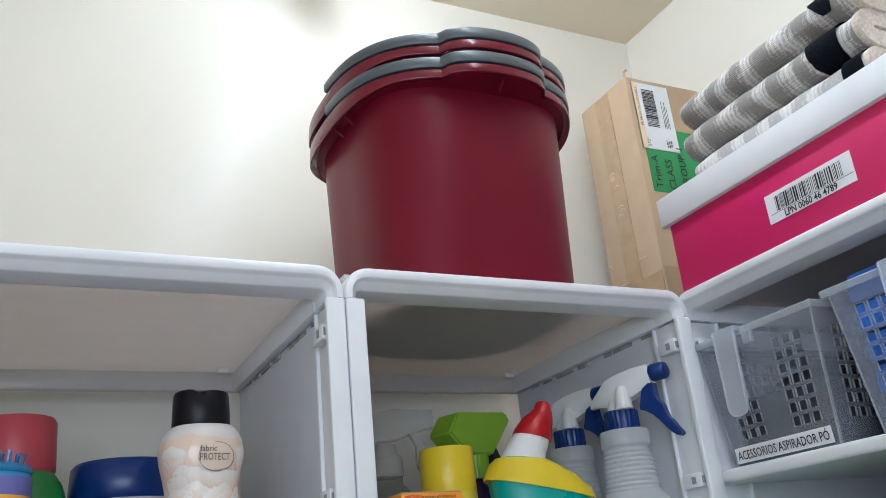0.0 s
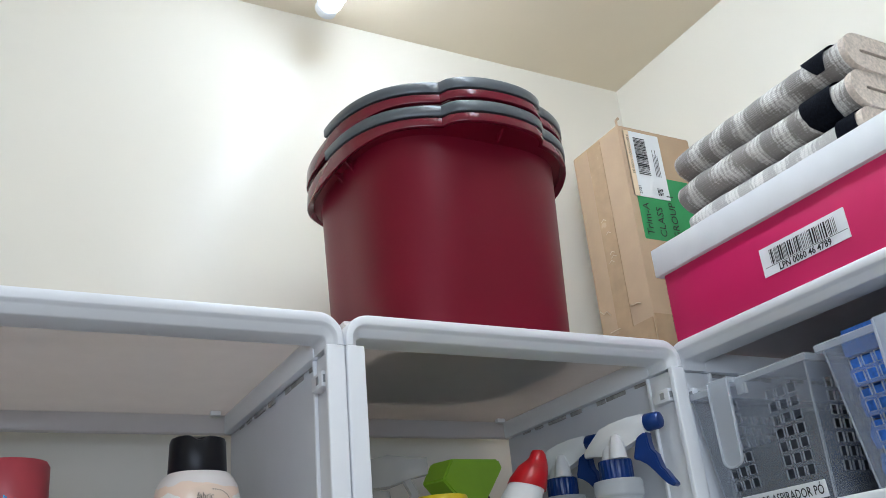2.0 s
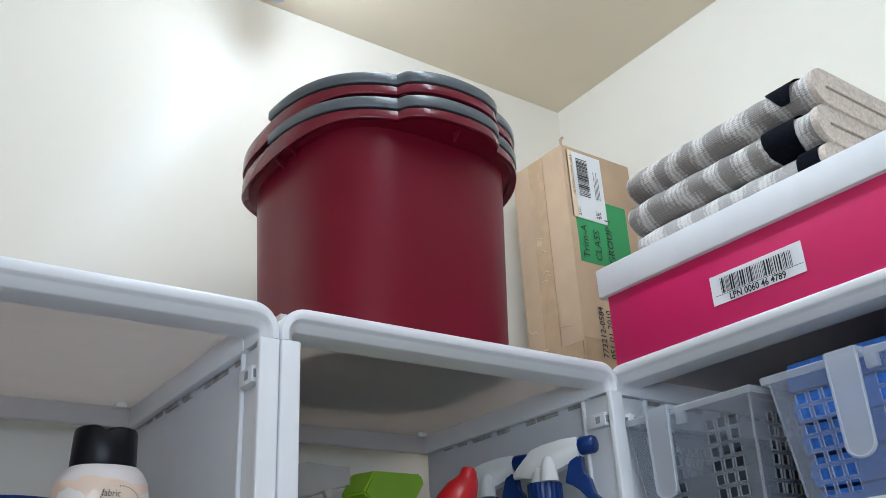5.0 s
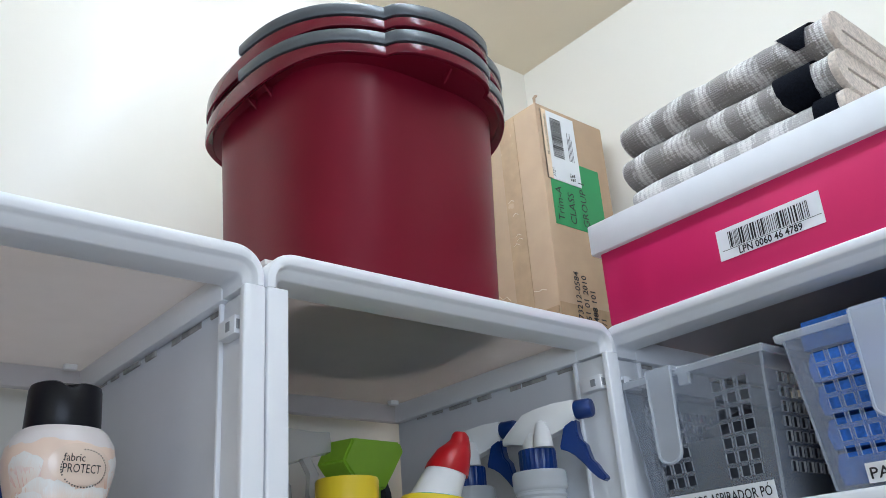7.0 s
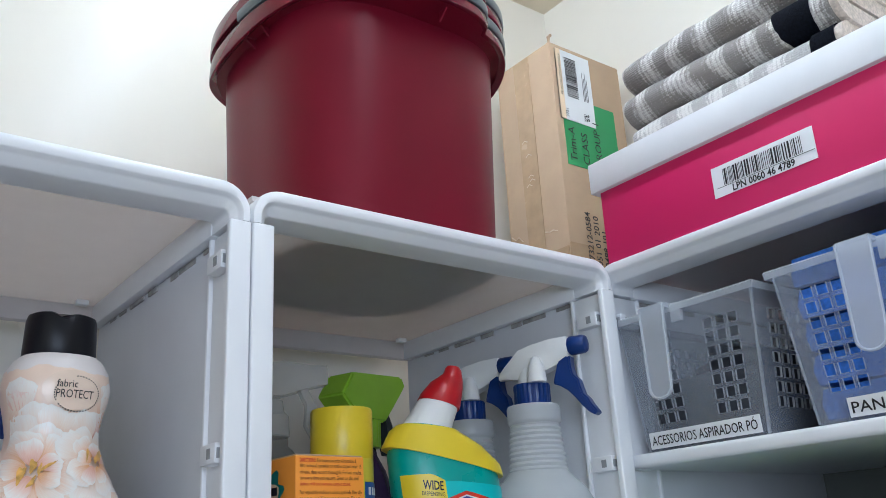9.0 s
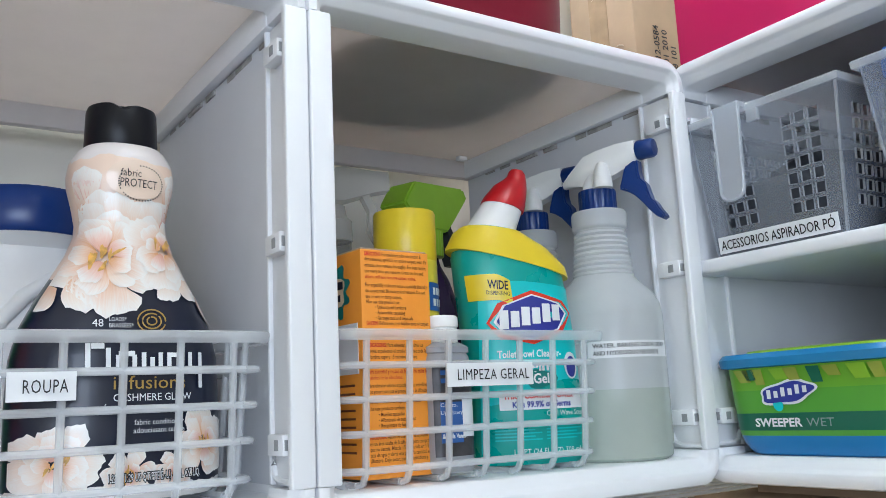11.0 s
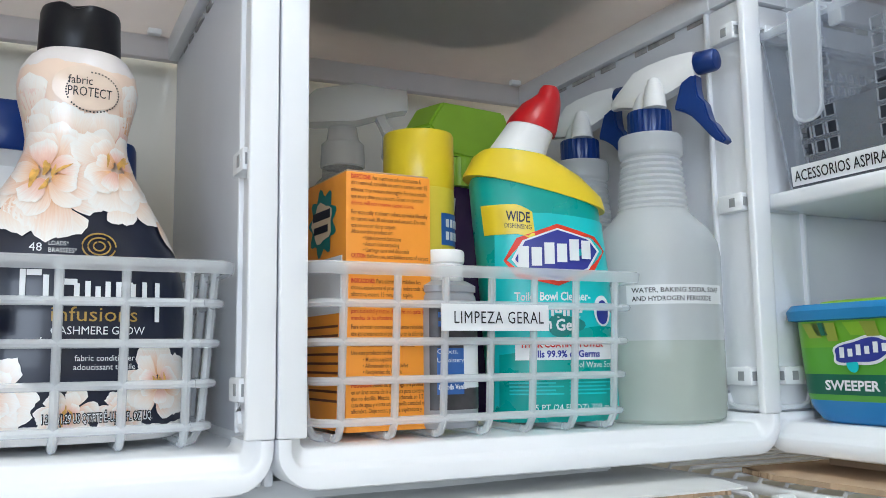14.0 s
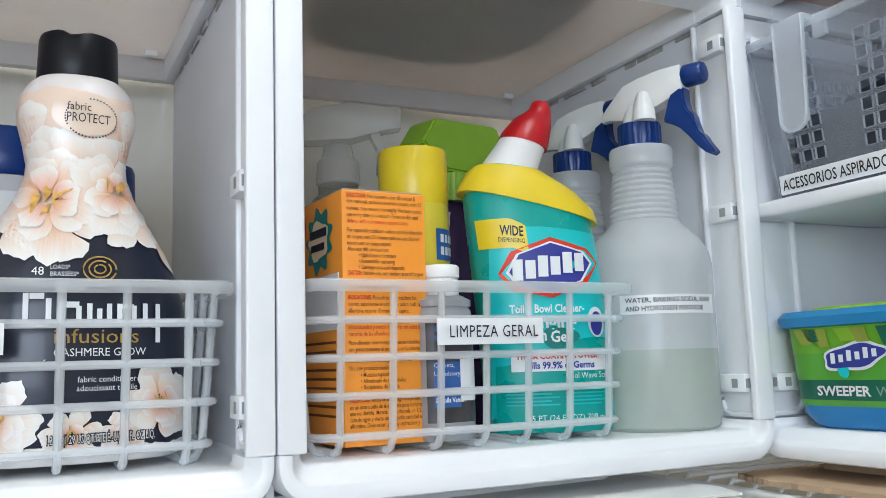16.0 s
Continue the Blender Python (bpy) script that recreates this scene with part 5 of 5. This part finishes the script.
    L("1,22 L (1.29 US QT/PTE \u00c9.-U.) 41 FL OZ LIQ.", 0.0068, -0.0175, 0.0125, 0.0600, PAPER, 0.0047)
    return tagged(t, "navy and floral fabric softener bottle with a black cap", "bottle")


softener()


def detergent(x, y, rz, hw, ht, h, body, cap_m, cap_r, cap_h, label, name, cap_label, handle=False):
    t = thing(name, x, y, FLOORZ, rz)
    prof = [(0.94, 0.0), (1.0, 0.005), (1.0, h * 0.60), (0.985, h * 0.74), (0.93, h * 0.86), (0.80, h * 0.95)]
    loops = [oval(hw * k, ht * k, 2.6, 48, z=z) for k, z in prof]
    loops.append(oval(cap_r * 0.95, cap_r * 0.95, 2.0, 48, z=h))
    part("body", rings(loops), body, t)
    part("cap", lathe([(cap_r * 0.96, h - 0.001), (cap_r, h + 0.002), (cap_r * 0.97, h + cap_h - 0.004), (cap_r * 0.90, h + cap_h), (cap_r * 0.6, h + cap_h + 0.001)], 44), cap_m, t, cap_label)
    if handle:
        part("handle_ridge", rod([(-hw * 0.7, -ht * 0.80, h * 0.55), (-hw * 0.2, -ht * 1.0, h * 0.75), (hw * 0.3, -ht * 0.84, h * 0.86)], 0.006, 10), body, t)
    return tagged(t, label, "bottle")


detergent(-0.1560, 0.205, 10, 0.062, 0.042, 0.196, WHITE, BLUE, 0.052, 0.034, "white detergent bottle with a wide navy cap", "detergent_bottle", "wide navy cap", True)
detergent(-0.0850, 0.205, 0, 0.035, 0.030, 0.186, WHITE, BLUE, 0.022, 0.028, "white bottle with a small navy cap", "cleaner_bottle", "navy cap")
detergent(-0.2520, 0.190, 0, 0.048, 0.042, 0.222, GREENBOT, REDPINK, 0.033, 0.048, "green detergent bottle with a coral red cap", "detergent_bottle", "coral red cap")


def striped_can():
    t = thing("striped_can", -0.2780, 0.110, FLOORZ)
    part("body", lathe([(0.034, 0), (0.037, 0.004), (0.037, 0.206), (0.035, 0.210)], 44), STRIPES, t)
    brush = bmesh.new()
    for k in range(60):
        a, r = k * 2.399, 0.004 * math.sqrt(k)
        rod([(r * math.cos(a), r * math.sin(a), 0.2145), (r * 1.06 * math.cos(a), r * 1.06 * math.sin(a), 0.226)], 0.0009, 4, brush)
    part("lid", lathe([(0.0365, 0.209), (0.0375, 0.211), (0.036, 0.2145), (0.030, 0.2165)], 44), TUBBLUE, t, "blue lid")
    part("bristles", brush, TUBBLUE, t, "blue bristles")
    return tagged(t, "orange and violet striped container with a blue bristled top", "container")


striped_can()


# ---------------------------------------------------------------- side cube: perforated baskets and wipes
def tub(yc, half, z0, h, material, rim_m, text, u_text, hu):
    """Perforated plastic basket; the front faces -x. In its own space u runs along -y of the room."""
    t = thing("perforated_basket", 0.389, yc, z0, -90)
    top, bot, depth = half, half - 0.012, 0.27
    w = 0.0022

    def wall(u, v, side):
        k = v / h
        e = (bot + (top - bot) * k)
        f = 0.010 * (1 - k)
        return {"front": (u * e, f, v), "back": (u * e, depth - f, v), "left": (-e, f + (depth - 2 * f) * u, v), "right": (e, f + (depth - 2 * f) * u, v)}[side]

    def face(name, side, cols, lo, hi):
        """A wall with real square holes in columns cols, between the heights lo and hi."""
        us = sorted({-1.0 if side in ("front", "back") else 0.0, 1.0} | {round(c + s, 4) for c in cols for s in (-HW[side], HW[side])})
        n = 7
        step = (hi - lo) / n
        vs = [0.0] + sorted(round(lo + step * k + s, 5) for k in range(n) for s in (0.0012, step - 0.0024)) + [h]
        bm = bmesh.new()
        grid = {}
        def vert(i, j):
            if (i, j) not in grid:
                grid[i, j] = bm.verts.new(wall(us[i], vs[j], side))
            return grid[i, j]
        for i in range(len(us) - 1):
            mid = (us[i] + us[i + 1]) / 2
            holecol = any(abs(mid - c) < HW[side] for c in cols)
            for j in range(len(vs) - 1):
                if holecol and j % 2 == 1:
                    continue
                bm.faces.new((vert(i, j), vert(i + 1, j), vert(i + 1, j + 1), vert(i, j + 1)))
        geo = bmesh.ops.extrude_face_region(bm, geom=bm.faces[:])
        push = {"front": (0, w, 0), "back": (0, -w, 0), "left": (w, 0, 0), "right": (-w, 0, 0)}[side]
        bmesh.ops.translate(bm, verts=[v for v in geo["geom"] if isinstance(v, bmesh.types.BMVert)], vec=push)
        bmesh.ops.recalc_face_normals(bm, faces=bm.faces[:])
        ob = part(name, bm, material, t, smooth=False)
        ob.data.materials.append(rim_m)
        n = Vector(push).normalized()
        for p in ob.data.polygons:
            p.material_index = 0 if abs(p.normal.dot(n)) > 0.7 else 1
        return ob
    HW = {"front": 0.0049 / half, "back": 0.0049 / half, "left": 0.016, "right": 0.016}
    cg = (0.0135 / half)
    front_cols = [-0.66 + cg * k for k in range(3)] + [0.34 + cg * k for k in range(3)]
    face("wall_panel", "front", front_cols, 0.022, h - 0.018)
    face("wall_panel", "back", front_cols, 0.022, h - 0.018)
    face("wall_panel", "left", [0.10 + 0.052 * k for k in range(9)], 0.022, h - 0.018)
    face("wall_panel", "right", [0.10 + 0.052 * k for k in range(9)], 0.022, h - 0.018)
    part("base", block(-bot + 0.001, bot - 0.001, 0.011, depth - 0.011, 0.0, 0.0025, 0.0008), material, t)
    sec = ((0.0, h - 0.006), (0.004, h - 0.0065), (0.0045, h - 0.001), (0.003, h + 0.0005), (-0.0015, h))
    part("rim", rings([[(x, y, z) for x, y in ((-top - b, -b), (top + b, -b), (top + b, depth + b), (-top - b, depth + b))] for b, z in sec], False, False), rim_m, t)
    arch = []
    for k in range(13):
        a = math.pi * k / 12
        arch.append((hu - 0.0120 * math.cos(a), -0.0115, h - 0.076 - 0.0095 * math.sin(a)))
    outline = [(hu - 0.0142, -0.0115, h + 0.001)] + arch + [(hu + 0.0142, -0.0115, h + 0.001)]
    part("handle", sheet(outline, 0.0030, (0, -1, 0)), rim_m, t, "milky pull tab")
    part("handle_bridge", block(hu - 0.0142, hu + 0.0142, -0.0145, 0.002, h - 0.003, h + 0.002, 0.001), rim_m, t)
    part("handle_edge", rod([(hu - 0.0135, -0.0145, h)] + [(x, -0.0150, z) for x, _, z in arch] + [(hu + 0.0135, -0.0145, h)], 0.0014, 6), rim_m, t)
    part("clip_wing", block(hu + 0.0135, hu + 0.025, -0.004, 0.001, h - 0.017, h + 0.001, 0.001), rim_m, t)
    lab = part("label", sheet([(u_text[0], 0.0080, 0.0015), (u_text[1], 0.0080, 0.0015), (u_text[1], 0.0068, 0.0165), (u_text[0], 0.0068, 0.0165)], 0.0008, (0, -1, 0)), PAPER, t, "white printed tape label", smooth=False)
    lettering(text[0], 0.0122, pose(u_text[0] + 0.003, 0.0064, 0.0045, 94.6, 0, 0), BLACK, lab, width=text[1], bold=0.0001)
    return t


one = tub(-0.0700, 0.0770, 1.6885, 0.128, TUB, TUBRIM, ("ACESSORIOS ASPIRADOR P\u00d3", 0.114), (-0.0600, 0.0600), -0.0225)
tagged(one, "smoky clear perforated basket of vacuum cleaner accessories", "basket", "perforated baskets")
two = tub(-0.2440, 0.0770, 1.6885, 0.130, TUB, TUBRIM, ("PANO D", 0.052), (-0.036, 0.060), 0.004)
tagged(two, "clear perforated basket packed with blue cloths", "basket", "perforated baskets")


def accessory():
    t = thing("vacuum_accessory", 0.50, -0.070, 1.6912)
    part("head", block(-0.095, 0.10, -0.058, 0.058, 0.0, 0.062, 0.012, 3), CHAR, t)
    part("hose", rod([(-0.06, 0.02, 0.060), (-0.03, 0.0, 0.078), (0.04, -0.02, 0.078), (0.08, -0.03, 0.060)], 0.014, 14), CHAR, t)
    return tagged(t, "dark grey vacuum cleaner head inside the basket", "accessory")


accessory()


def cloth(k):
    t = thing("folded_cloth", 0.400, -0.1735, 1.6915 + 0.0282 * k, -90)
    rnd = random.Random(k)
    e = 0.005 + 0.0026 * min(k, 4)
    loops = []
    for j in range(12):
        y = 0.008 + 0.235 * j / 11
        loops.append([(x + rnd.uniform(-0.001, 0.001), y, z) for x, z in ((0.012 - e * 0.6, 0.001), (0.070, 0.0), (0.130 + e * 0.6, 0.001), (0.132 + e * 0.6, 0.013), (0.129 + e * 0.6, 0.025), (0.070, 0.0255 + rnd.uniform(0, 0.001)), (0.013 - e * 0.6, 0.025), (0.010 - e * 0.6, 0.013))])
    part("cloth", rings(loops), CLOTH, t)
    return tagged(t, "folded blue microfibre cloth in the basket", "cloth", "blue cloths")


for k in range(5):
    cloth(k)


def wipes_tub():
    t = thing("wipes_tub", 0.394, -0.0810, FLOORZ, -90)
    half, d, h = 0.086, 0.12, 0.0785
    secs = [(half - 0.022, 0.0), (half - 0.016, 0.002), (half - 0.009, 0.010), (half - 0.005, 0.022), (half, h)]
    part("body", rings([[(x, y + d / 2, z) for x, y, _ in oval(w, d / 2 - (half - w) * 0.4, 7, 72)] for w, z in secs]), TUBGREEN, t)
    part("lid", rings([[(x, y + d / 2, z) for x, y, _ in oval(w, d / 2 + w - half, 7, 72)] for w, z in ((half + 0.001, h - 0.004), (half + 0.005, h - 0.003), (half + 0.006, h + 0.004), (half + 0.003, h + 0.0085), (half - 0.006, h + 0.0090), (half - 0.012, h + 0.0075))]), TUBBLUE, t, "translucent blue snap lid")
    part("lid_top", rings([[(x, y + d / 2, z) for x, y, _ in oval(w, d / 2 + w - half, 7, 72)] for w, z in ((half - 0.012, h + 0.0070), (half - 0.014, h + 0.0110), (half - 0.02, h + 0.0120))]), BRIGHTG, t, "green lid label")
    part("lid_tab", block(-half - 0.013, -half - 0.003, 0.012, 0.026, h - 0.001, h + 0.004, 0.001), TUBRIM, t, "clear lid tab")
    f = lambda u, v, e=0.0006: (u, -0.0004 - e + (h - v) * 0.030, v)
    lettering("SWEEPER", 0.0098, None, PAPER, t, width=0.046, bold=0.0003, bend=lambda u, v: f(-0.051 + u, 0.0245 + v, 0.0008))
    lettering("WET", 0.0098, None, TUBRIM, t, width=0.0250, bend=lambda u, v: f(-0.001 + u, 0.0245 + v, 0.0008))
    logo = [("logo_white", 0.0265, 0.0105, PAPER, 0.0008), ("logo_blue", 0.0242, 0.0083, LOGOB, 0.0012)]
    for n, a, b, m, e in logo:
        part(n, blob(-0.016, 0.0525, a, b, lambda u, v, e=e: f(u, v + 0.12 * (u + 0.016), e), lobes=5, wob=0.08, n=36, seed=3), m, t)
    bars([(-0.0355 + 0.0070 * k, 0.0475 + 0.0009 * k, 0.0040, 0.0075 - 0.002 * (k % 2)) for k in range(6)], None, PAPER, t, "logo_bar", bend=lambda u, v: f(u, v, 0.0017))
    part("logo_leaf", blob(-0.026, 0.0425, 0.0045, 0.006, lambda u, v: f(u, v, 0.0009), 0.5, seed=7), TEALL, t)
    for k, (u, w) in enumerate(((-0.068, 0.014), (-0.060, 0.012), (-0.050, 0.011), (-0.032, 0.015), (-0.018, 0.013), (0.004, 0.012), (0.018, 0.014), (0.040, 0.016), (0.058, 0.012))):
        hang = 0.0620 + 0.0025 * math.sin(2.3 * k)
        part("print_wedge", sheet([f(u, 0.0730, 0.0007), f(u + w, 0.0730, 0.0007), f(u + w * 1.25, hang, 0.0007), f(u + w * 0.45, hang, 0.0007)], 0.0002, (0, -1, 0)), (OLIVE, DKGREEN, OLIVE, BRIGHTG)[k % 4], t, smooth=False)
    return tagged(t, "green and blue wet wipes tub with a blue lid", "tub")


wipes_tub()


def wipes_box():
    t = thing("wipes_carton", 0.405, -0.1880, FLOORZ, -90)
    part("body", block(0.0, 0.13, 0.0, 0.10, 0.0, 0.074, 0.002), BRIGHTG, t)
    part("print_band", block(0.002, 0.128, -0.0006, 0.002, 0.030, 0.044, 0.0), DKGREEN, t, smooth=False)
    return tagged(t, "bright green refill carton beside the tub", "carton")


wipes_box()
